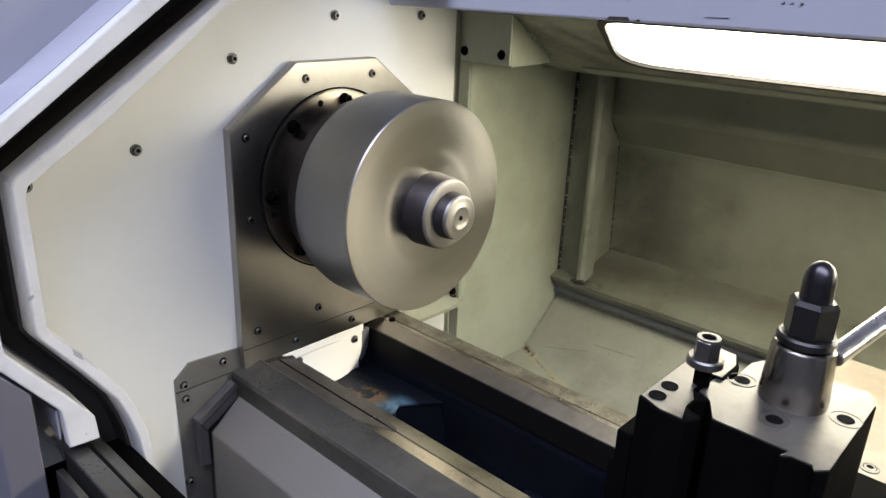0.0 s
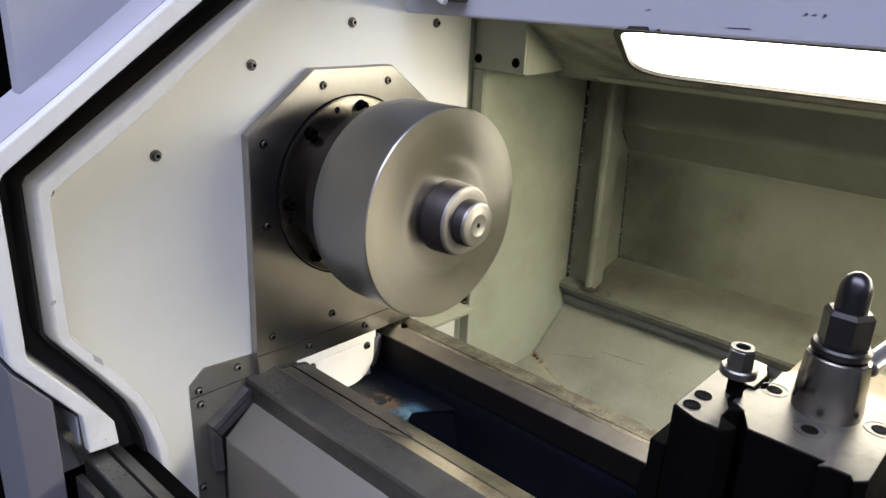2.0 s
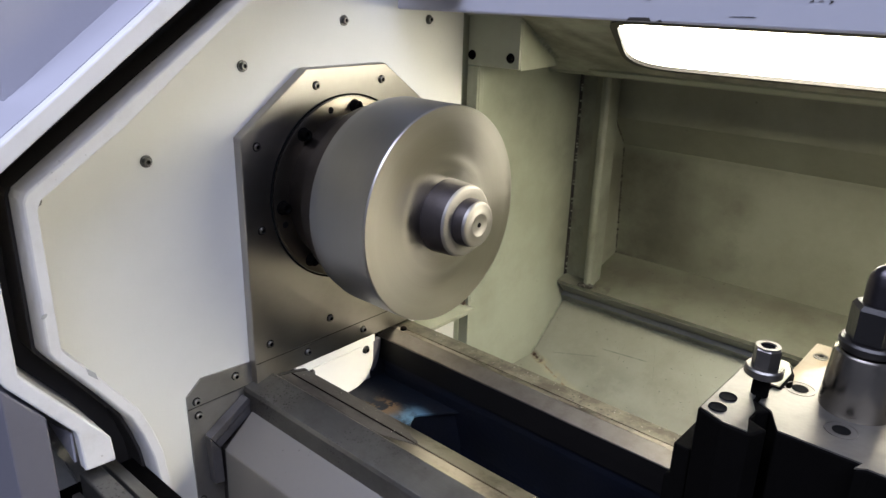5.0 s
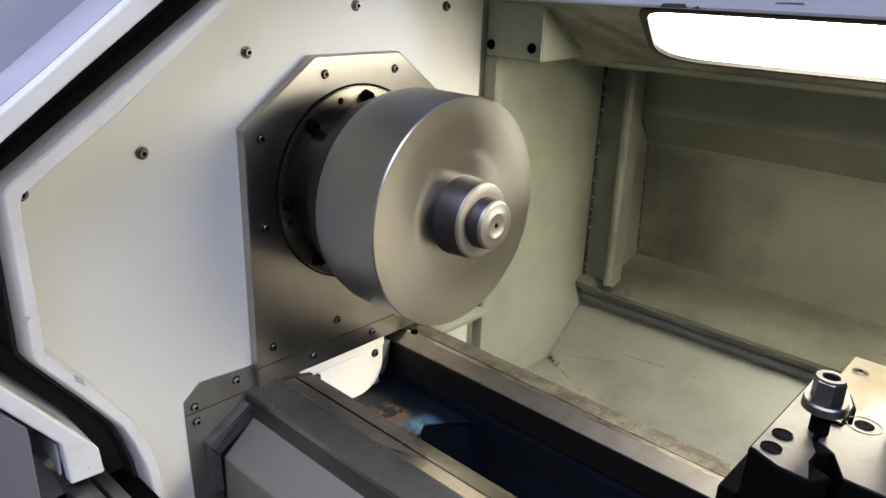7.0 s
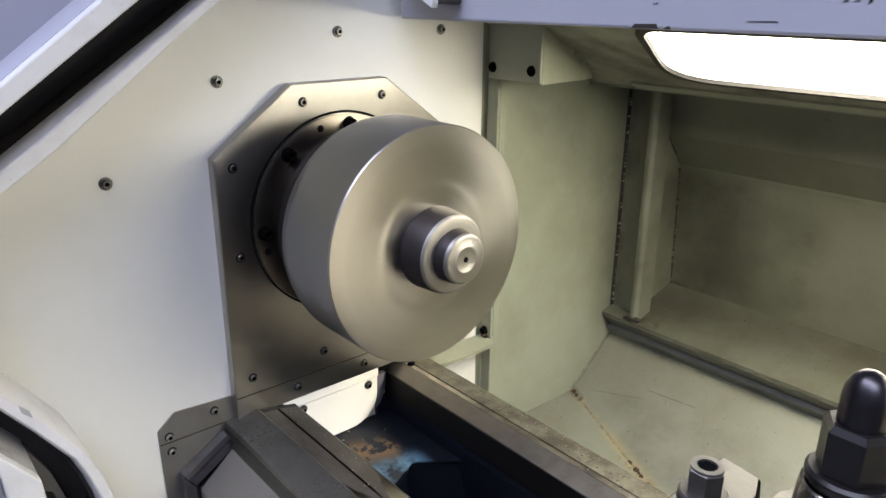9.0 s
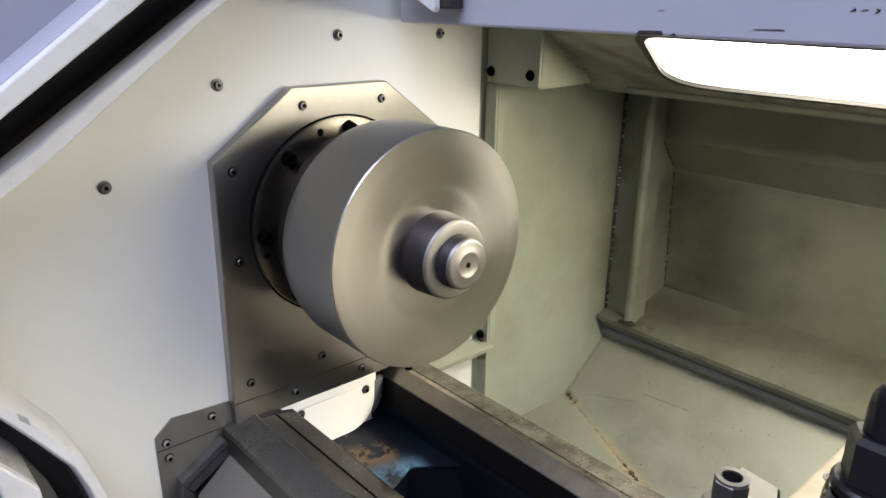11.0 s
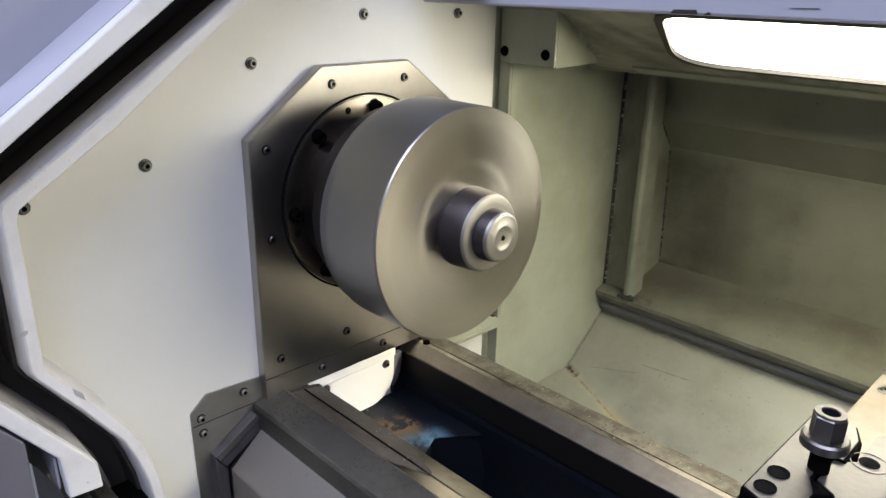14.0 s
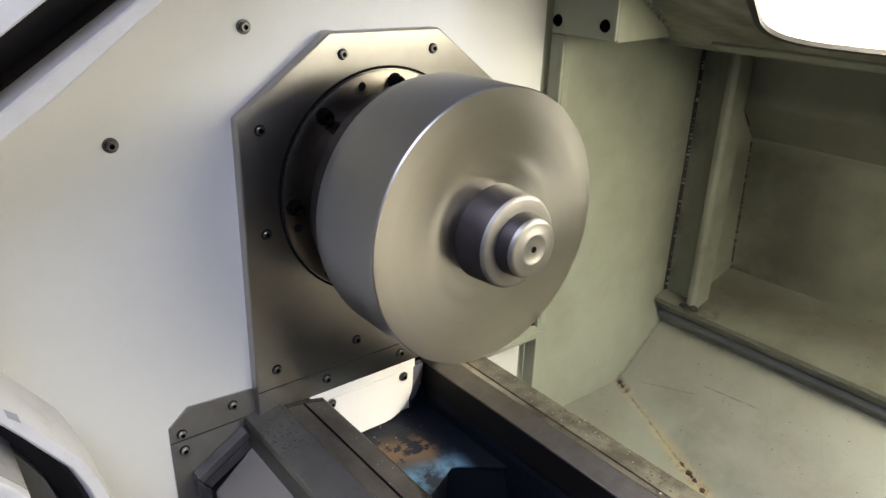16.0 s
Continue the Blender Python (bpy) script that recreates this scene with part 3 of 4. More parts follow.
REAR = [(1.442, 0.92), (1.424, 1.186), (1.369, 1.251), (1.350, 1.3595)]
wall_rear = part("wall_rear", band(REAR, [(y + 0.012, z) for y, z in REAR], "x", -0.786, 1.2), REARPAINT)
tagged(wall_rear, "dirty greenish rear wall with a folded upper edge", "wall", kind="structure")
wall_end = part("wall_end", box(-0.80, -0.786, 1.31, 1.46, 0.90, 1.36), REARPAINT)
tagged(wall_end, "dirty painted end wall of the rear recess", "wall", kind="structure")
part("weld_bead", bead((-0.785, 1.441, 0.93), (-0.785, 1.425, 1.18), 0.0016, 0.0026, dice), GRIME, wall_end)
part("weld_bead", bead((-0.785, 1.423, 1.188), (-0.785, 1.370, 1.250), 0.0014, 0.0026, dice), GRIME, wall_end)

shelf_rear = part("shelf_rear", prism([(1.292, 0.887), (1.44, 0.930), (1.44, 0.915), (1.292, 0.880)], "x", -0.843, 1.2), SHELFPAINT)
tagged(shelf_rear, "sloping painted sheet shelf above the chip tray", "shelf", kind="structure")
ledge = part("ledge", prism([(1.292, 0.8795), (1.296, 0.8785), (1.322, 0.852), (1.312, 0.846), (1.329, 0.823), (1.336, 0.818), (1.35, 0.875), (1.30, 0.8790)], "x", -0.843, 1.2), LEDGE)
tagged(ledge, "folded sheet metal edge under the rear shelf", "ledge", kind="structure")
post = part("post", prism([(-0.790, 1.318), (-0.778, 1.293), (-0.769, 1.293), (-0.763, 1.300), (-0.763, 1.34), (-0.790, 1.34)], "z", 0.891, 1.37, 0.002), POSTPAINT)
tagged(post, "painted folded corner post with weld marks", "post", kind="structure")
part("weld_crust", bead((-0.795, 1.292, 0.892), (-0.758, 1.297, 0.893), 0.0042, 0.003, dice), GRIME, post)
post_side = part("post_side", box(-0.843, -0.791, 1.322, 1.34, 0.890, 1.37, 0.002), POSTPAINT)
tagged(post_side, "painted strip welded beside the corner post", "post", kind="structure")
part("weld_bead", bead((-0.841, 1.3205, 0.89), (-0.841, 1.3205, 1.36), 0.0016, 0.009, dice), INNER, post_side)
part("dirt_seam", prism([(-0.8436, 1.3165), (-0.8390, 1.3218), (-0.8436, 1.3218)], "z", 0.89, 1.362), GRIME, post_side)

SLOPE = 0.83
P0, P1 = (-0.843, 1.211, 0.735), (-0.10, 0.987, 0.549)
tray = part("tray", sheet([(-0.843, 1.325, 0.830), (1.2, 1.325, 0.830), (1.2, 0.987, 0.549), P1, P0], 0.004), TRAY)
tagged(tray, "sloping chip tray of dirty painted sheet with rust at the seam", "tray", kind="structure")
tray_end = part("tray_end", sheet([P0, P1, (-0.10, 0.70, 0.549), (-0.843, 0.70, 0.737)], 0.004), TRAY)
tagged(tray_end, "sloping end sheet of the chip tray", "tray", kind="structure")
part("rust_crust", bead((-0.838, 1.210, 0.736), (-0.825, 1.205, 0.732), 0.0028, 0.003, dice), RUST, tray)
part("rust_crust", bead((-0.66, 1.157, 0.690), (-0.60, 1.139, 0.676), 0.0024, 0.004, dice), RUST, tray)

hood = part("hood", box(-0.831, 1.2, 0.772, 0.80, 1.465, 1.70, 0.003), GREY)
tagged(hood, "grey painted hood front with scuffs along its lower edge", "hood", kind="structure")
for x0, x1, z0, z1 in ((-0.462, -0.432, 1.466, 1.4705), (-0.426, -0.418, 1.466, 1.469), (-0.345, -0.318, 1.4752, 1.4762), (-0.440, -0.434, 1.4885, 1.4895), (-0.27, -0.2655, 1.492, 1.4945), (-0.262, -0.257, 1.4925, 1.494), (-0.252, -0.2495, 1.491, 1.494)):
    part("scuff", prism([(x0, z0), (x1, z0 + 0.0004), (x1 - 0.002, z1), (x0 + 0.004, z1 - 0.0006)], "y", 0.7712, 0.7735), GRIME, hood)
flap = part("door_flap", prism([(-0.80, 1.515), (-0.722, 1.480), (-0.720, 1.486), (-0.74, 1.70), (-0.80, 1.70)], "y", 0.736, 0.745, 0.001), EDGE)
tagged(flap, "white painted corner of the raised sliding door", "door", kind="structure")
tagged(part("door_edge", box(-0.735, -0.705, 0.746, 0.770, 1.484, 1.70, 0.003), RUBBER), "black rubber edge beside the raised door", "seal", kind="structure")

# ceiling with the lamp window
TILT_C = math.atan(0.40)
CZ = lambda y: 1.3836 - 0.40 * (y - 1.125)
def on_ceiling(u, v, d):
    """u along the machine, v down the slope from y = 0.80, d up from the underside."""
    return Vector((u, 0.80 + v * math.cos(TILT_C) + d * math.sin(TILT_C), CZ(0.80) - v * math.sin(TILT_C) + d * math.cos(TILT_C)))
V_END = (1.197 - 0.80) / math.cos(TILT_C)
def lamp_outline(grow):
    """The slanted, rounded lamp window, grown outwards."""
    top, low = (0.938 - 0.80) / math.cos(TILT_C) - grow, (1.122 - 0.80) / math.cos(TILT_C) + grow
    corners = [((1.0 + grow, low), 0.06), ((-0.634 - grow, low), 0.085), ((-0.562 - grow, top), 0.03), ((1.0 + grow, top), 0.05)]
    pts = []
    for k, (c, trim) in enumerate(corners):
        c, before, after = Vector(c), Vector(corners[k - 1][0]), Vector(corners[(k + 1) % 4][0])
        a, b = c + (before - c).normalized() * trim, c + (after - c).normalized() * trim
        for n in range(11):
            f = n / 10
            pts.append(tuple(a * (1 - f) ** 2 + c * 2 * f * (1 - f) + b * f ** 2))
    return pts
V_LOW = (1.129 - 0.80) / math.cos(TILT_C)
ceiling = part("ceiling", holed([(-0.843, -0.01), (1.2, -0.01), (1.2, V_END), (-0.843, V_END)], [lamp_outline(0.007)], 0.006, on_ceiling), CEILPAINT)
tagged(ceiling, "dirty painted sloping ceiling with a rounded lamp window", "ceiling", kind="structure")
tagged(part("ceiling_back", box(-0.843, 1.2, 1.2, 1.40, 1.3605, 1.367), INNER), "dirty painted ceiling of the rear recess", "ceiling", kind="structure")
tagged(part("ceiling_edge", box(-0.843, 1.2, 1.1965, 1.1995, 1.350, 1.367, 0.0008), INNER), "folded lower edge of the enclosure ceiling", "trim", kind="structure")
lamp = empty("strip_lamp", "bright white strip lamp behind a rounded window", "lamp")
part("gasket", ring(lamp_outline(0.0115), lamp_outline(0.0025), 0.011, lambda u, v, d: on_ceiling(u, v, d - 0.0045)), RUBBER, lamp, "black rubber gasket")
part("diffuser", sheet([on_ceiling(u, v, 0.0025) for u, v in lamp_outline(0.0062)], 0.001), LAMP, lamp, "glowing white diffuser")
part("lamp_tray", ring(lamp_outline(0.022), lamp_outline(0.0125), 0.030, lambda u, v, d: on_ceiling(u, v, d + 0.0065)), WHITEMETAL, lamp, "white sheet tray holding the diffuser")
part("sealant", bead(on_ceiling(-0.58, V_LOW + 0.016, 0.0), on_ceiling(0.3, V_LOW + 0.016, 0.0), 0.0025, 0.010, dice), INNER, ceiling)
part("weld_bead", bead(on_ceiling(-0.748, 0.22, -0.001), on_ceiling(-0.782, 0.35, -0.001), 0.004, 0.006, dice), INNER, ceiling)

# The ceiling's lit lip, laid on as a strip of lighter paint.
part("lit_lip_strip", prism([(-0.74, 0.0), (1.19, 0.0), (1.19, 0.0255), (-0.74, 0.0255)], "z", -0.0035, -0.0005), INNER, ceiling).matrix_world = Matrix.Translation(on_ceiling(0, V_END - 0.027, 0)) @ Matrix.Rotation(-TILT_C, 4, "X")
bracket = part("bracket", box(-0.838, -0.733, 0.945, 0.950, 1.3765, 1.55, 0.001), INNER)
tagged(bracket, "painted sheet bracket with two dark screws", "bracket", kind="structure")
for x in (-0.829, -0.750):
    screw(bracket, x, 0.945, 1.393, "-y", r=0.0062, mat=BLACKOX, washer=False, h=0.004)
plate_bm = bmesh.new()
corners = [(-0.733, 0.9505, 1.3745), (-0.7825, 1.13, 1.369), (-0.7525, 1.02, 1.47), (-0.733, 0.9505, 1.52)]
front, rear = [plate_bm.verts.new(p) for p in corners], [plate_bm.verts.new((x - 0.004, y, z)) for x, y, z in corners]
plate_bm.faces.new(front)
plate_bm.faces.new(rear)
for k in range(4):
    plate_bm.faces.new((front[k], front[(k + 1) % 4], rear[(k + 1) % 4], rear[k]))
part("side_plate", plate_bm, INNER, bracket)
part("strip", box(-0.838, -0.816, 0.945, 0.950, 0.76, 1.375, 0.001), INNER, bracket)
part("strip_flange", box(-0.820, -0.816, 0.9505, 0.962, 0.946, 1.375, 0.001), INNER, bracket)
guard = part("foot_strip", box(-0.842, -0.799, 0.815, 0.9445, 0.937, 0.944, 0.001), INNER)
tagged(guard, "white painted folded strip beside the rear way", "strip", kind="structure")
part("rust_crust", bead((-0.838, 0.9435, 0.9455), (-0.822, 0.9435, 0.9455), 0.003, 0.003, dice), RUST, guard)
screw(guard, -0.83, 0.9445, 0.955, "-y", r=0.006, mat=BLACKOX, washer=False)

# outer cabinet that closes the machine
tagged(part("cabinet_base", box(-0.86, 1.222, 0.32, 1.48, 0.0, 0.395, 0.004), GREY), "grey painted machine base standing on the floor", "base", kind="structure")
tagged(part("cabinet_back", box(-0.86, 1.222, 1.482, 1.495, 0.0, 1.72, 0.002), GREY), "grey painted back panel of the machine cabinet", "panel", kind="structure")
tagged(part("cabinet_end", box(1.205, 1.222, 0.80, 1.48, 0.40, 1.70, 0.002), INNER), "painted end panel of the machine cabinet", "panel", kind="structure")
tagged(part("cabinet_top", box(-0.83, 1.222, 0.802, 1.48, 1.70, 1.715, 0.002), GREY), "grey painted top panel of the machine cabinet", "panel", kind="structure")
tagged(part("front_foot", box(-0.80, 0.5, 0.19, 0.318, 0.0, 0.198, 0.003), GREY), "grey painted plinth under the machine front", "base", kind="structure")

# raised rim round the headstock panel
LIP_IN = [(0.640, 1.597), (0.454, 1.465), (0.318, 1.359), (0.228, 1.299), (0.224, 1.290), (0.224, 1.147), (0.228, 1.138), (0.255, 1.101), (0.292, 1.046), (0.304, 1.015), (0.314, 0.979), (0.318, 0.940), (0.318, 0.881), (0.318, 0.60)]
LIP_OUT = [(0.620, 1.597), (0.434, 1.466), (0.280, 1.359), (0.212, 1.311), (0.2085, 1.304), (0.2075, 1.146), (0.211, 1.138), (0.252, 1.079), (0.281, 1.034), (0.290, 1.008), (0.298, 0.978), (0.303, 0.940), (0.304, 0.889), (0.304, 0.60)]
rim_bm = bmesh.new()
rows = []
for f, x in ((0.0, XW - 0.01), (0.0, -0.766), (0.05, -0.7600), (0.14, -0.7555), (0.24, -0.7530), (0.34, -0.752), (0.93, -0.752), (1.0, -0.7545), (1.0, XW - 0.01)):
    rows.append([rim_bm.verts.new((x, o[0] + (n[0] - o[0]) * f, o[1] + (n[1] - o[1]) * f)) for o, n in zip(LIP_OUT, LIP_IN)])
for a, b in zip(rows, rows[1:] + rows[:1]):
    for k in range(len(LIP_OUT) - 1):
        rim_bm.faces.new((a[k], a[k + 1], b[k + 1], b[k]))
for k in (0, -1):
    rim_bm.faces.new([r[k] for r in rows])
rim = smooth(part("rim", rim_bm, EDGE), 24)
tagged(rim, "white painted raised rim with a chipped edge", "rim", kind="structure")
part("chip_mark", prism([(0.2435, 1.1165), (0.252, 1.1075), (0.2535, 1.099), (0.245, 1.108)], "x", -0.7525, -0.7512), SMUDGE, rim, "bare grey chipped spot")
part("smudge", prism([(0.213 + 0.0030 * math.cos(k * 0.7), 1.1855 + 0.0026 * math.sin(k * 0.7 + 0.5)) for k in range(9)], "x", -0.7524, -0.7515), SMUDGE, rim)
SEAL_OUT = [(0.600, 1.65), (0.414, 1.51), (0.262, 1.40), (0.15, 1.320), (0.147, 1.31), (0.147, 1.13), (0.152, 1.12), (0.190, 1.06), (0.225, 1.01), (0.24, 0.985), (0.25, 0.96), (0.255, 0.92), (0.26, 0.88), (0.26, 0.60)]
seal = part("seal", band(SEAL_OUT, [(y - 0.0005, z) for y, z in LIP_OUT], "x", XW - 0.01, -0.813), RUBBER)
tagged(seal, "black rubber seal in the gap round the panel", "seal", kind="structure")
part("lip_seal", band([(y - 0.004, z - 0.001) for y, z in LIP_OUT], [(y - 0.0003, z) for y, z in LIP_OUT], "x", -0.8125, -0.775, 0.001), RUBBER, seal)
SILL = [(0.185, 1.128), (0.230, 1.068), (0.251, 1.034), (0.266, 1.002), (0.276, 0.963), (0.280, 0.94), (0.281, 0.60)]
tagged(part("inner_sill", band([(y - 0.04, z - 0.02) for y, z in SILL], SILL, "x", -0.812, -0.80), DARKPAINT), "dirty grey inner sill under the outer cover", "sill", kind="structure")
COVER_IN = [(0.560, 1.612), (0.388, 1.483), (0.276, 1.4015), (0.178, 1.329), (0.173, 1.320), (0.173, 1.150), (0.177, 1.143), (0.241, 1.054), (0.246, 1.046), (0.248, 1.018)]
COVER_OUT = [(0.527, 1.612), (0.355, 1.483), (0.2505, 1.4035), (0.160, 1.338), (0.157, 1.330), (0.157, 1.148), (0.160, 1.141), (0.214, 1.066), (0.2145, 1.060), (0.2165, 1.020)]
cover = part("cover_edge", band(COVER_OUT, COVER_IN, "x", -0.734, -0.72, 0.002), EDGE)
tagged(cover, "cream painted edge of the outer headstock cover", "cover", kind="structure")
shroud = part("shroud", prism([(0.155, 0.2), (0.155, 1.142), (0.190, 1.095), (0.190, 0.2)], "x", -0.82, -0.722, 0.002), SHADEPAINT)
tagged(shroud, "lilac-grey outer cover below the headstock, shade in its colour", "cover", kind="structure")
part("block_side", prism([(-0.795, 1.0475), (-0.7345, 1.0605), (-0.7345, 1.026)], "y", 0.2120, 0.2141), BLUEGREY, cover)
cover_back = part("cover_side", band(COVER_OUT[:-2], [(y + 0.012, z - 0.004) for y, z in COVER_OUT[:-2]], "x", -0.83, -0.7345), BLUEGREY)
tagged(cover_back, "pale lilac-grey folded side of the outer cover", "cover", kind="structure")
part("inner_return", band([(y - 0.004, z + 0.002) for y, z in COVER_IN], COVER_IN, "x", -0.815, -0.7345), SILLPAINT, cover_back)
housing = part("headstock_housing", prism([(0.226, 1.35), (0.226, 1.75), (0.60, 1.75), (0.60, 1.63), (0.40, 1.49), (0.26, 1.385)], "x", -0.82, -0.80), BLUEGREY)
tagged(housing, "pale blue-grey upper headstock housing", "cover", kind="structure")

panel = empty("control_panel", "black machine control panel with coloured marks", "control panel")
part("panel_body", box(-1.12, -1.05, 0.05, 0.298, 1.25, 1.62, 0.004), BLACKOX, panel)
part("stand", box(-1.11, -1.06, 0.10, 0.25, 0.0, 1.25, 0.004), BLACKOX, panel)
part("yellow_mark", box(-1.05, -1.047, 0.275, 0.2805, 1.37, 1.41, 0.001), YELLOW, panel, "yellow curved mark")
part("green_button", box(-1.05, -1.046, 0.271, 0.2795, 1.34, 1.352, 0.002), GREEN, panel, "green key")

# door track
track = empty("door_track", "oily steel guide track of the sliding door", "track")
part("top_bar", prism([(0.214, 1.012), (0.236, 1.012), (0.236, 0.98), (0.214, 0.98)], "x", -0.735, 0.5, 0.002), BEDSTEEL, track)
part("inner_bar", prism([(0.243, 1.004), (0.262, 0.992), (0.262, 0.95), (0.243, 0.96)], "x", -0.78, 0.5, 0.002), BEDSTEEL, track)
part("outer_bar", prism([(0.196, 1.008), (0.204, 1.008), (0.204, 0.96), (0.196, 0.96)], "x", -0.71, 0.5, 0.001), DARKSTEEL, track)
part("base", box(-0.80, 0.5, 0.192, 0.30, 0.90, 0.955), BLACKOX, track)
tagged(part("door_sill", box(-0.80, 0.5, 0.19, 0.318, 0.2, 0.898), GREY), "grey painted machine front below the door track", "panel", kind="structure")

# ---------------------------------------------------------------- spindle plate and workpiece
plate = empty("spindle_plate", "brushed steel spindle cover plate with clipped corners", "plate")
part("plate_body", prism([(0.493, 0.9875), (0.493, 1.311), (0.601, 1.391), (0.745, 1.391), (0.845, 1.318), (0.845, 0.9875)], "x", XW, -0.828, 0.0018, 2), STEEL, plate)
for y, z in ((0.616, 1.368), (0.737, 1.368), (0.517, 1.298), (0.517, 1.185), (0.519, 1.016), (0.628, 1.02)):
    screw(plate, -0.828, y, z, washer=False, r=0.0047, h=0.0040, mat=DARKSTEEL)

flange = empty("spindle_flange", "oily dark steel spindle flange ring with black bolts", "flange")
smooth(part("groove_ring", turned([(-0.004, 0.1362), (0.0006, 0.1360), (0.0012, 0.1350), (0.0012, 0.1332), (-0.004, 0.1330)], (-0.828, YC, ZC)), HOLE, flange))
smooth(part("flange_ring", turned([(-0.01, 0.1322), (0.0026, 0.1322), (0.0028, 0.1318), (0.0035, 0.1100), (0.0035, 0.106), (-0.01, 0.104)], (-0.828, YC, ZC)), FLANGE, flange))
for a in (84, 132, 183, 231, 279, 327, 15):
    a = radians(a)
    screw(flange, -0.8245, YC + 0.119 * math.cos(a), ZC + 0.119 * math.sin(a), r=0.0074, washer=False, h=0.011, mat=BLACKOX, name="bolt")
for k in range(4):
    a = radians(105 + 90 * k)
    smooth(part("plug", turned([(0.0, 0.0), (0.0004, 0.0), (0.0006, 0.0042), (0.0, 0.0048)], (-0.8245, YC + 0.120 * math.cos(a), ZC + 0.120 * math.sin(a)), n=14), HOLE, flange))

work = empty("chucked_workpiece", "turned steel disc with a stepped hub on the spindle", "workpiece")
smooth(part("neck", turned([(0.0, 0.108), (0.045, 0.1085), (0.0455, 0.120), (0.052, 0.1205), (0.054, 0.127), (0.076, 0.1275), (0.0765, 0.133), (0.083, 0.133)], (-0.828, YC, ZC)), NECK, work))
smooth(part("disc_side", turned([(0.017, 0.05), (0.017, 0.130), (0.019, 0.137), (0.022, 0.1395), (0.036, 0.1405), (0.038, 0.143), (0.1245, 0.143)], (-0.763, YC, ZC), n=160), SIDETURNED, work, "turned side with shade in its colour"))
smooth(part("disc_face", turned([(0.1246, 0.143), (0.1262, 0.1427), (0.127, 0.1419), (0.127, 0.084), (0.1266, 0.080), (0.127, 0.076), (0.127, 0.066), (0.1263, 0.056), (0.1268, 0.0495), (0.127, 0.03)], (-0.763, YC, ZC), n=160), TURNED, work, "bright turned face"))
smooth(part("boss_side", turned([(-0.004, 0.0495), (0.0006, 0.0494), (0.026, 0.0476), (0.0325, 0.0466)], (-0.636, YC, ZC)), BOSS, work, "step side with shade in its colour"))
smooth(part("boss_face", turned([(0.0326, 0.0466), (0.0352, 0.0452), (0.0360, 0.0430), (0.0362, 0.0340), (0.0362, 0.0270)], (-0.636, YC, ZC)), BOSSFACE, work), 50)
smooth(part("hub_side", turned([(0.0364, 0.0312), (0.0470, 0.0304), (0.0515, 0.0296)], (-0.636, YC, ZC)), BOSS, work))
smooth(part("hub_face", turned([(0.0516, 0.0296), (0.0540, 0.0290), (0.0554, 0.0274), (0.0560, 0.0250), (0.0562, 0.0170), (0.0570, 0.0160), (0.0570, 0.0135), (0.0562, 0.0125), (0.0562, 0.0035), (0.050, 0.0030), (0.050, 0.0)], (-0.636, YC, ZC)), HUB, work), 50)
smooth(part("centre_hole", turned([(0.0, 0.0031), (0.004, 0.0031), (0.0041, 0.0)], (-0.5836, YC, ZC), n=20), HOLE, work))

# ---------------------------------------------------------------- bed
end_cover = empty("end_cover", "sheet steel end cover plate behind the bed rails", "plate")
part("seam", box(XW, -0.8425, 0.3945, 0.56, 0.955, 0.960), HOLE, end_cover)
part("inner_seam", box(XW, -0.8422, 0.5605, 0.80, 0.935, 0.991), HOLE, end_cover)
part("plate_seam", box(XW, -0.8276, 0.4946, 0.832, 0.9916, 0.9928), GRIME, end_cover)
part("upper_sheet", prism([(0.394, 0.958), (0.394, 0.977), (0.417, 0.997), (0.493, 0.992), (0.735, 0.992), (0.735, 0.958)], "x", XW, -0.8415), SHEET, end_cover)
part("lower_sheet", prism([(0.394, 0.9565), (0.56, 0.9565), (0.56, 0.70), (0.397, 0.70)], "x", XW, -0.8415), SHEET, end_cover)
part("screw_strip", box(XW, -0.8284, 0.4945, 0.832, 0.961, 0.9922), STEEL, end_cover)
part("ledge_strip", box(XW, -0.829, 0.561, 0.7212, 0.947, 0.9605, 0.0006), WHITEMETAL, end_cover)
part("arc_cover", prism([(0.561, 0.9450), (0.7205, 0.9450)] + [(0.672 + 0.0475 * math.cos(radians(a)), 0.918 + 0.044 * math.sin(radians(a))) for a in range(0, -91, -10)] + [(0.62, 0.874), (0.561, 0.880)], "x", XW, -0.831, 0.0006), WHITEMETAL, end_cover)
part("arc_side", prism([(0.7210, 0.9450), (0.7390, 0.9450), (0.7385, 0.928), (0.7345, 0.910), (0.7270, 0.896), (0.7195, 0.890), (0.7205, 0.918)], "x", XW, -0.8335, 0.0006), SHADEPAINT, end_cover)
for y, z in ((0.468, 0.980), (0.407, 0.966), (0.408, 0.944), (0.402, 0.81)):
    screw(end_cover, -0.8415, y, z, washer=False, r=0.0045, h=0.005, mat=STEEL)
for y, z in ((0.584, 0.979), (0.695, 0.978)):
    screw(end_cover, -0.8284, y, z, washer=False, r=0.0045, h=0.005)
for y, z in ((0.703, 0.937), (0.591, 0.938)):
    screw(end_cover, -0.831, y, z, r=0.0042, h=0.005, mat=DARKSTEEL)
wiper = empty("way_wiper_frame", "dark steel angled strip following the apron", "strip")
part("bright_edge", prism([(0.476, 0.948), (0.414, 0.911), (0.420, 0.902), (0.482, 0.940)], "x", -0.841, -0.826, 0.0008), ZINC, wiper)
part("slanted_bar", prism([(0.483, 0.938), (0.421, 0.900), (0.429, 0.889), (0.490, 0.926)], "x", -0.841, -0.828, 0.0008), ZINC, wiper)
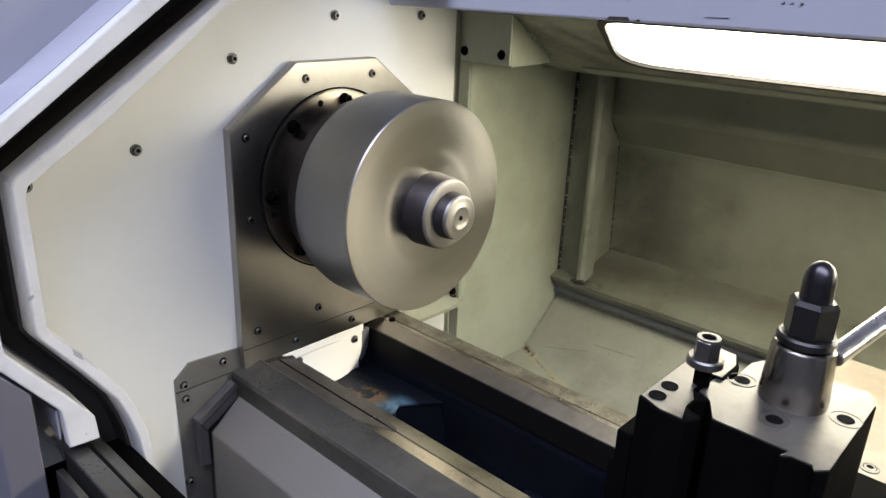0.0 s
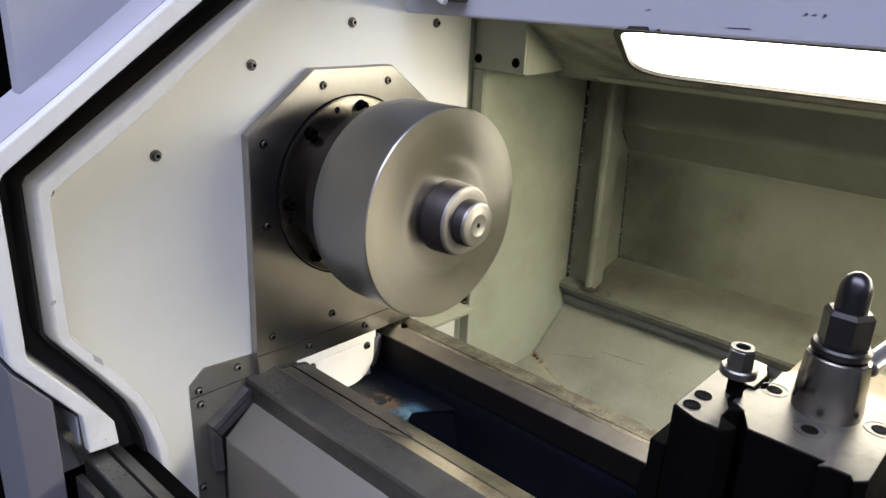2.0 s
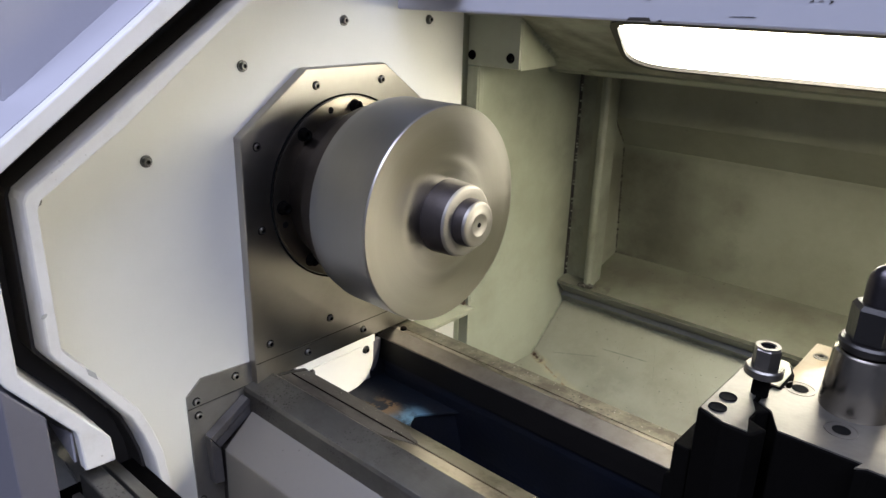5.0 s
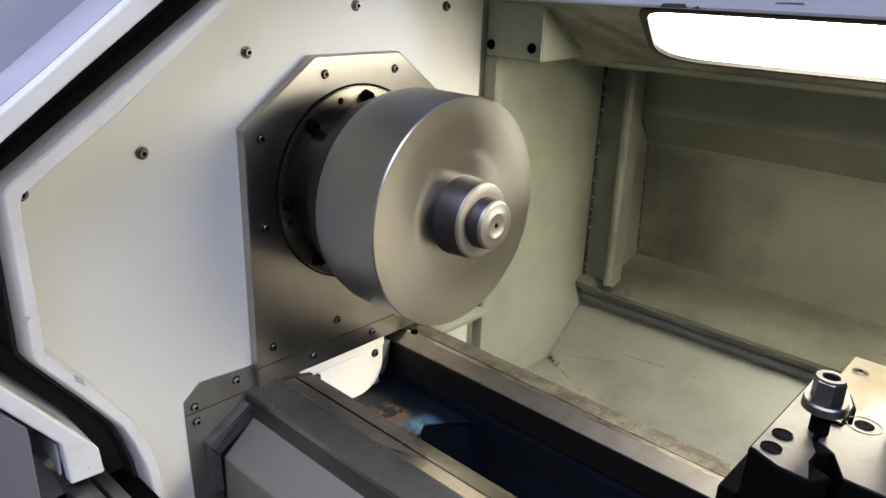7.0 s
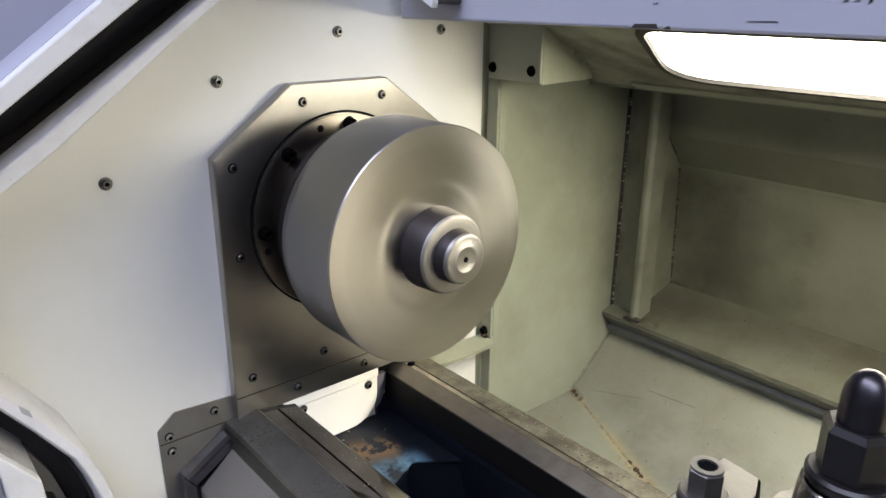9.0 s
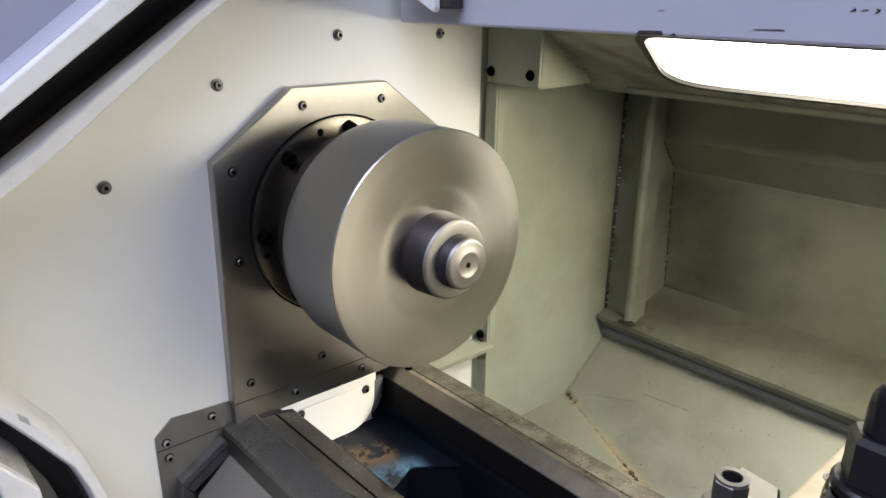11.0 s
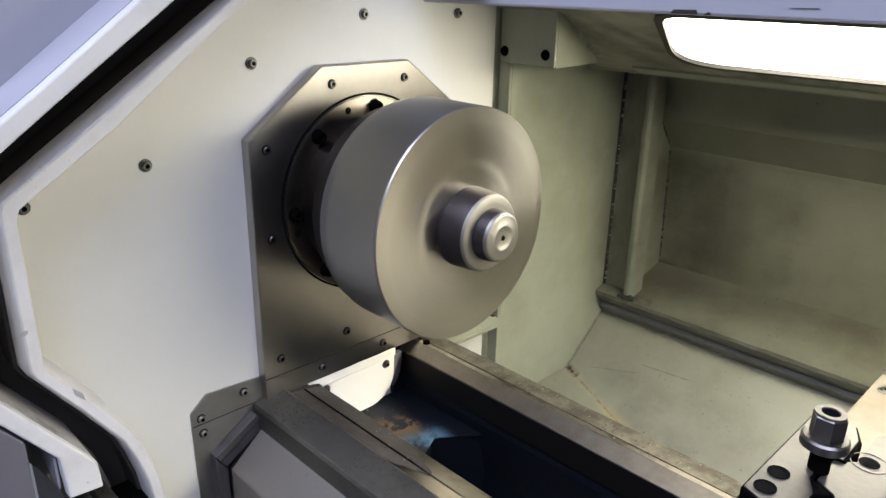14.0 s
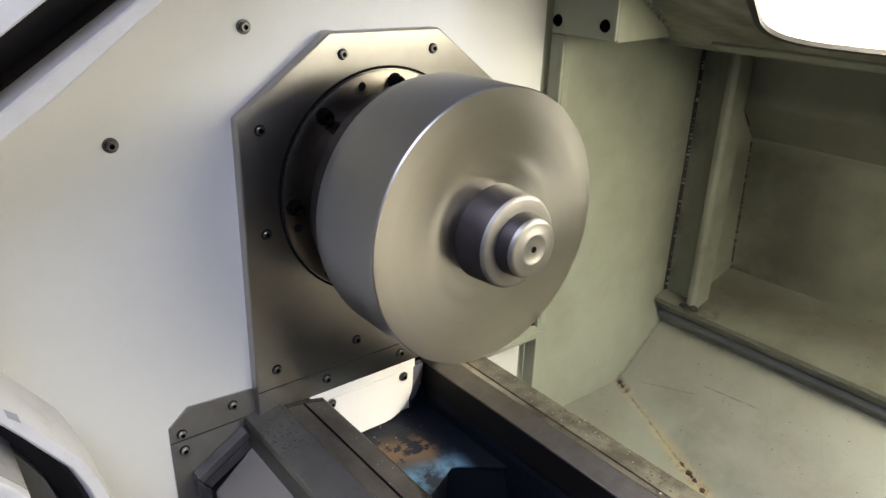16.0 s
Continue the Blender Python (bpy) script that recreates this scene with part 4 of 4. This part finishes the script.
part("upright_bar", prism([(0.4135, 0.910), (0.416, 0.836), (0.430, 0.833), (0.4285, 0.888), (0.4205, 0.899)], "x", -0.841, -0.826, 0.0008), ZINC, wiper)

rail_front = empty("front_bed_way", "worn oily steel front bed way with a sloped top", "bed way")
part("sloped_way", prism([(0.479, 0.92), (0.479, 0.953), (0.4815, 0.958), (0.521, 0.9685), (0.523, 0.9675), (0.523, 0.92)], "x", -0.841, 1.2, 0.0008), BEDSTEEL, rail_front)
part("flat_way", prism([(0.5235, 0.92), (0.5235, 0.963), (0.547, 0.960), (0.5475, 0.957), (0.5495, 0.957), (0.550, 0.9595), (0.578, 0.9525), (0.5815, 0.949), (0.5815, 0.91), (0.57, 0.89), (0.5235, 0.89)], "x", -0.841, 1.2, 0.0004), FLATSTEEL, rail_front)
part("scraper", prism([(0.5238, 0.953), (0.5238, 0.9640), (0.547, 0.9612), (0.578, 0.9537), (0.579, 0.950)], "x", -0.841, -0.822, 0.0004), GRIME, rail_front)
# Thin dark sheets over the headstock end of the flat way.
film = [(-0.841, 0.5242), (-0.841, 0.5466), (-0.565, 0.5466), (-0.570, 0.5440), (-0.582, 0.5410), (-0.588, 0.5375), (-0.600, 0.5340), (-0.605, 0.5300), (-0.618, 0.5270), (-0.622, 0.5242)]
part("dark_film", sheet([(x, y, 0.96345 - 0.1277 * (y - 0.5235)) for x, y in film], 0.0002), DARKFILM, rail_front, "dark film on the flat way")
film = [(-0.841, 0.5504), (-0.841, 0.5775), (-0.632, 0.5775), (-0.626, 0.5740), (-0.615, 0.5710), (-0.608, 0.5660), (-0.594, 0.5630), (-0.588, 0.5590), (-0.574, 0.5550), (-0.568, 0.5504)]
part("dark_film", sheet([(x, y, 0.95985 - 0.25 * (y - 0.550)) for x, y in film], 0.0002), DARKFILM, rail_front, "dark film on the flat way")
rail_back = empty("rear_bed_way", "worn oily steel rear bed way", "bed way")
part("inner_way", prism([(0.7400, 0.9445), (0.7402, 0.9470), (0.7650, 0.9562), (0.7650, 0.9445)], "x", -0.841, 1.2, 0.0006), INNERWAY, rail_back)
# The lit top of the way, set apart in brighter steel.
part("way_top", prism([(0.7652, 0.9445), (0.7652, 0.9564), (0.7735, 0.9564), (0.7735, 0.9445)], "x", -0.841, 1.2, 0.0006), FLATSTEEL, rail_back, "brighter top strip of the way")
part("way_side", prism([(0.7415, 0.905), (0.7405, 0.9443), (0.7735, 0.9443), (0.7735, 0.905)], "x", -0.841, 1.2), SIDESTEEL, rail_back, "oily side of the way with shade in its colour")
part("outer_way", prism([(0.776, 0.905), (0.776, 0.956), (0.807, 0.955), (0.810, 0.952), (0.810, 0.905)], "x", -0.841, 1.2, 0.0008), REARWAY, rail_back)
part("groove", box(-0.841, 1.2, 0.7736, 0.7759, 0.92, 0.952), BLACKOX, rail_back)
part("end_plug", turned([(0.0, 0.0), (0.0, 0.006), (0.004, 0.005), (0.004, 0.0)], (-0.812, 0.771, 0.9562), "z", 10), BLACKOX, rail_back)
bed = empty("bed_casting", "blue painted lathe bed casting with shade in its colour and rust patches", "lathe bed")
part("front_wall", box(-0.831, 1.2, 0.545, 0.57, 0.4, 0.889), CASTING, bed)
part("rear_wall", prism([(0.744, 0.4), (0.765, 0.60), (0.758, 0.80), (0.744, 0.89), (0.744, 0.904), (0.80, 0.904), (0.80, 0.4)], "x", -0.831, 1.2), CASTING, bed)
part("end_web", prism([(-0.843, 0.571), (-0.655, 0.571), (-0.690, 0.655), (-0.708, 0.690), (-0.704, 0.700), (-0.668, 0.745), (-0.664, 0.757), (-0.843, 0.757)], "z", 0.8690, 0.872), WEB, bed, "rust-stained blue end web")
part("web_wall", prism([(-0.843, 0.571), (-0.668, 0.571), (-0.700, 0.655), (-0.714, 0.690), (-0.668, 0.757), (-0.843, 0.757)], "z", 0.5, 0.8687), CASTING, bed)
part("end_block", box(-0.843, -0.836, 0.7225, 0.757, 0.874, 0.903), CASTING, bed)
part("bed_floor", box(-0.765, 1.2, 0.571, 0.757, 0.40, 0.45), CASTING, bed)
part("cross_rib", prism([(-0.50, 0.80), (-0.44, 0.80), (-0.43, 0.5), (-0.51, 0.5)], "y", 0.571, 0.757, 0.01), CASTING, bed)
apron = part("front_apron", prism([(0.486, 0.932), (0.432, 0.886), (0.430, 0.70), (0.48, 0.70), (0.492, 0.90)], "x", -0.825, 1.2, 0.003), APRON)
part("end_filler", prism([(0.484, 0.920), (0.437, 0.880), (0.435, 0.70), (0.478, 0.70)], "x", -0.8412, -0.8255), GRIMYSTEEL, apron)
tagged(apron, "grey painted sheet apron along the front of the bed", "apron", kind="structure")

# ---------------------------------------------------------------- saddle and tool post
saddle = empty("saddle", "cream painted saddle with recessed screws behind the tool post", "saddle")
part("saddle_body", box(-0.255, 0.40, 0.60, 1.046, 0.962, 1.033, 0.003), CREAM, saddle)
for x, y in ((-0.237, 0.87), (-0.095, 0.79), (-0.092, 0.742), (-0.237, 1.0)):
    screw(saddle, x, y, 1.033, "z", r=0.006, h=0.002, mat=DARKSTEEL)
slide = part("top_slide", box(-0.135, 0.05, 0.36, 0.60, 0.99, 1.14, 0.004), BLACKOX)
tagged(slide, "black steel top slide under the tool post", "slide")
cross = part("cross_slide", box(-0.16, 0.20, 0.33, 0.60, 0.955, 0.99, 0.004), CREAM)
tagged(cross, "cream painted cross slide base", "slide")

CX, CY, TZ = -0.1085, 0.467, 1.252
holder = empty("tool_holder", "black steel tool holder with a worn bright top", "tool holder")
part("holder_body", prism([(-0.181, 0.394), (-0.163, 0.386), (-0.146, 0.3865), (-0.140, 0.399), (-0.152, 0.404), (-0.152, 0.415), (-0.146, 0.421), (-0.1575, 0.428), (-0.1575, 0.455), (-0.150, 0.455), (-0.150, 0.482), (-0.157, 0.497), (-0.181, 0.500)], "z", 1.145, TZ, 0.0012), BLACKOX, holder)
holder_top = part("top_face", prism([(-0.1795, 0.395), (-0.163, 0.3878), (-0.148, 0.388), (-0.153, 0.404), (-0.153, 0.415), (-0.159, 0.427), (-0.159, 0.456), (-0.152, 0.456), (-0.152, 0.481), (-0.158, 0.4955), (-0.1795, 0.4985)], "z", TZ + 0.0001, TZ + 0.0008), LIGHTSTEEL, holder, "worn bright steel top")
for x, y in ((-0.1715, 0.4015), (-0.1715, 0.4185)):
    smooth(part("set_screw_hole", turned([(0.0009, 0.0), (0.0009, 0.0052), (0.0014, 0.0056), (0.0002, 0.0058)], (x, y, TZ), "z", 18), HOLE, holder_top))
part("tool_bar", prism([(-0.1935, 1.219), (-0.1935, 1.196), (-0.197, 1.192), (-0.197, 1.16), (-0.182, 1.16), (-0.182, 1.219)], "y", 0.396, 0.50, 0.001), BLACKOX, holder)
part("tool_bar_low", box(-0.185, -0.14, 0.384, 0.49, 1.10, 1.144, 0.0015), DARKSTEEL, holder)
smooth(part("adjuster_stem", turned([(0.0, 0.0055), (0.015, 0.0055), (0.015, 0.0)], (-0.1585, 0.438, TZ), "z", 16), BLACKOX, holder))
smooth(part("adjuster_collar", turned([(0.015, 0.0), (0.015, 0.0112), (0.0156, 0.0120), (0.0200, 0.0120), (0.0212, 0.0110), (0.0212, 0.0)], (-0.1585, 0.438, TZ), "z", 36), DARKSTEEL, holder))
adjuster = part("adjuster_nut", turned([(0.0212, 0.0), (0.0212, 0.0086), (0.0335, 0.0086), (0.0345, 0.0076), (0.0345, 0.0047), (0.028, 0.0044), (0.028, 0.0)], (-0.1585, 0.438, TZ), "z", 6), DARKSTEEL, holder)
smooth(part("socket_hole", turned([(0.030, 0.0), (0.0300, 0.0045), (0.0346, 0.0047), (0.0347, 0.0044), (0.0305, 0.0)], (-0.1585, 0.438, TZ), "z", 20), HOLE, adjuster))
smooth(part("socket_rim", ring([(0.0077 * math.cos(k * 0.2618), 0.0077 * math.sin(k * 0.2618)) for k in range(24)], [(0.0048 * math.cos(k * 0.2618), 0.0048 * math.sin(k * 0.2618)) for k in range(24)], 0.0012, lambda u, v, d: (-0.1585 + u, 0.438 + v, TZ + 0.0342 + d)), LIGHTSTEEL, adjuster))

tool_post = empty("tool_post", "black quick change tool post with a steel clamp cone", "tool post")
BODY = [(-0.136, 0.404), (-0.089, 0.404), (-0.0915, 0.396), (-0.086, 0.400), (-0.0745, 0.400), (-0.072, 0.395), (-0.066, 0.402), (-0.066, 0.50), (-0.074, 0.517), (-0.080, 0.512), (-0.125, 0.512), (-0.135, 0.508), (-0.1365, 0.517), (-0.147, 0.497), (-0.147, 0.462), (-0.1565, 0.454), (-0.1565, 0.430), (-0.146, 0.4235)]
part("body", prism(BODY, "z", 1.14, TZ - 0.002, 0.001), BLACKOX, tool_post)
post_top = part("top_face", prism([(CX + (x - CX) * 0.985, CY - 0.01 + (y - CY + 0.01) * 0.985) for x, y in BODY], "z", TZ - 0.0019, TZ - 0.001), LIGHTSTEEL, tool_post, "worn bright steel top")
for x, y in ((CX - 0.033, CY - 0.001), (CX + 0.033, CY - 0.001), (CX + 0.001, CY - 0.035), (CX - 0.001, CY + 0.034)):
    smooth(part("hole_ring", turned([(0.0, 0.0096), (0.0003, 0.0095), (0.0003, 0.0091), (0.0, 0.0090)], (x, y, TZ - 0.001), "z", 24), DARKSTEEL, post_top))
    smooth(part("bolt_hole", turned([(0.0, 0.0), (0.0003, 0.0), (0.0005, 0.0050), (0.0002, 0.0053)], (x, y, TZ - 0.001), "z", 20), HOLE, post_top))
clamp = part("clamp_cone", turned([(0.0, 0.0214), (0.004, 0.0217), (0.036, 0.0196), (0.0395, 0.0190), (0.0405, 0.0178), (0.0405, 0.0)], (CX, CY, TZ - 0.001), "z", 56), CONE, tool_post, "polished steel clamp cone")
smooth(clamp)
smooth(part("nut_collar", turned([(0.0, 0.0), (0.0, 0.0168), (0.002, 0.0181), (0.005, 0.0181), (0.0065, 0.0168), (0.0065, 0.0)], (CX, CY, TZ + 0.0405), "z", 40), NUTSTEEL, tool_post))
nut = part("hex_nut", turned([(0.0, 0.0), (0.0, 0.0152), (0.0205, 0.0152), (0.0235, 0.0130), (0.0235, 0.0)], (CX, CY, TZ + 0.0475), "z", 6), NUTSTEEL, tool_post)
smooth(part("stud", turned([(0.0, 0.0098), (0.012, 0.0098), (0.0175, 0.0090), (0.0218, 0.0066), (0.0242, 0.0035), (0.025, 0.0)], (CX, CY, TZ + 0.071), "z", 32), STUD, tool_post, "dark domed stud end"))
smooth(part("clamp_lever", rod((CX + 0.015, CY + 0.012, TZ + 0.031), (-0.03, 0.72, 1.345), 0.0068), CHROME, tool_post, "chrome clamp lever"))

# ---------------------------------------------------------------- chips and dirt
def scatter(n, xs, ys, z, rng):
    return [(rng.uniform(*xs), y, z(y) if callable(z) else z) for y in (rng.uniform(*ys) for _ in range(n))]


chips = part("metal_chips", flakes(scatter(75, (-0.82, -0.2), (0.778, 0.806), 0.9562, dice) + scatter(30, (-0.80, -0.2), (0.765, 0.772), 0.9566, dice) + scatter(30, (-0.82, -0.4), (0.530, 0.577), lambda y: 0.9605 - 0.25 * (y - 0.55), dice) + scatter(14, (-0.83, -0.78), (0.59, 0.72), 0.8725, dice), 0.0011, dice), CHIP)
tagged(chips, "tiny bright metal chips scattered on the bed ways", "chips", kind="stuff")
tray_z = lambda y: 0.735 + SLOPE * (y - 1.211) + 0.001
dirt = part("dirt_specks", flakes(scatter(110, (-0.72, 0.1), (1.12, 1.31), tray_z, dice) + scatter(70, (-0.74, 0.1), (1.30, 1.43), lambda y: 0.895 + 0.25 * (y - 1.292), dice), 0.0013, dice), GRIME)
tagged(dirt, "dark specks of dirt on the tray and shelf", "dirt", kind="stuff")
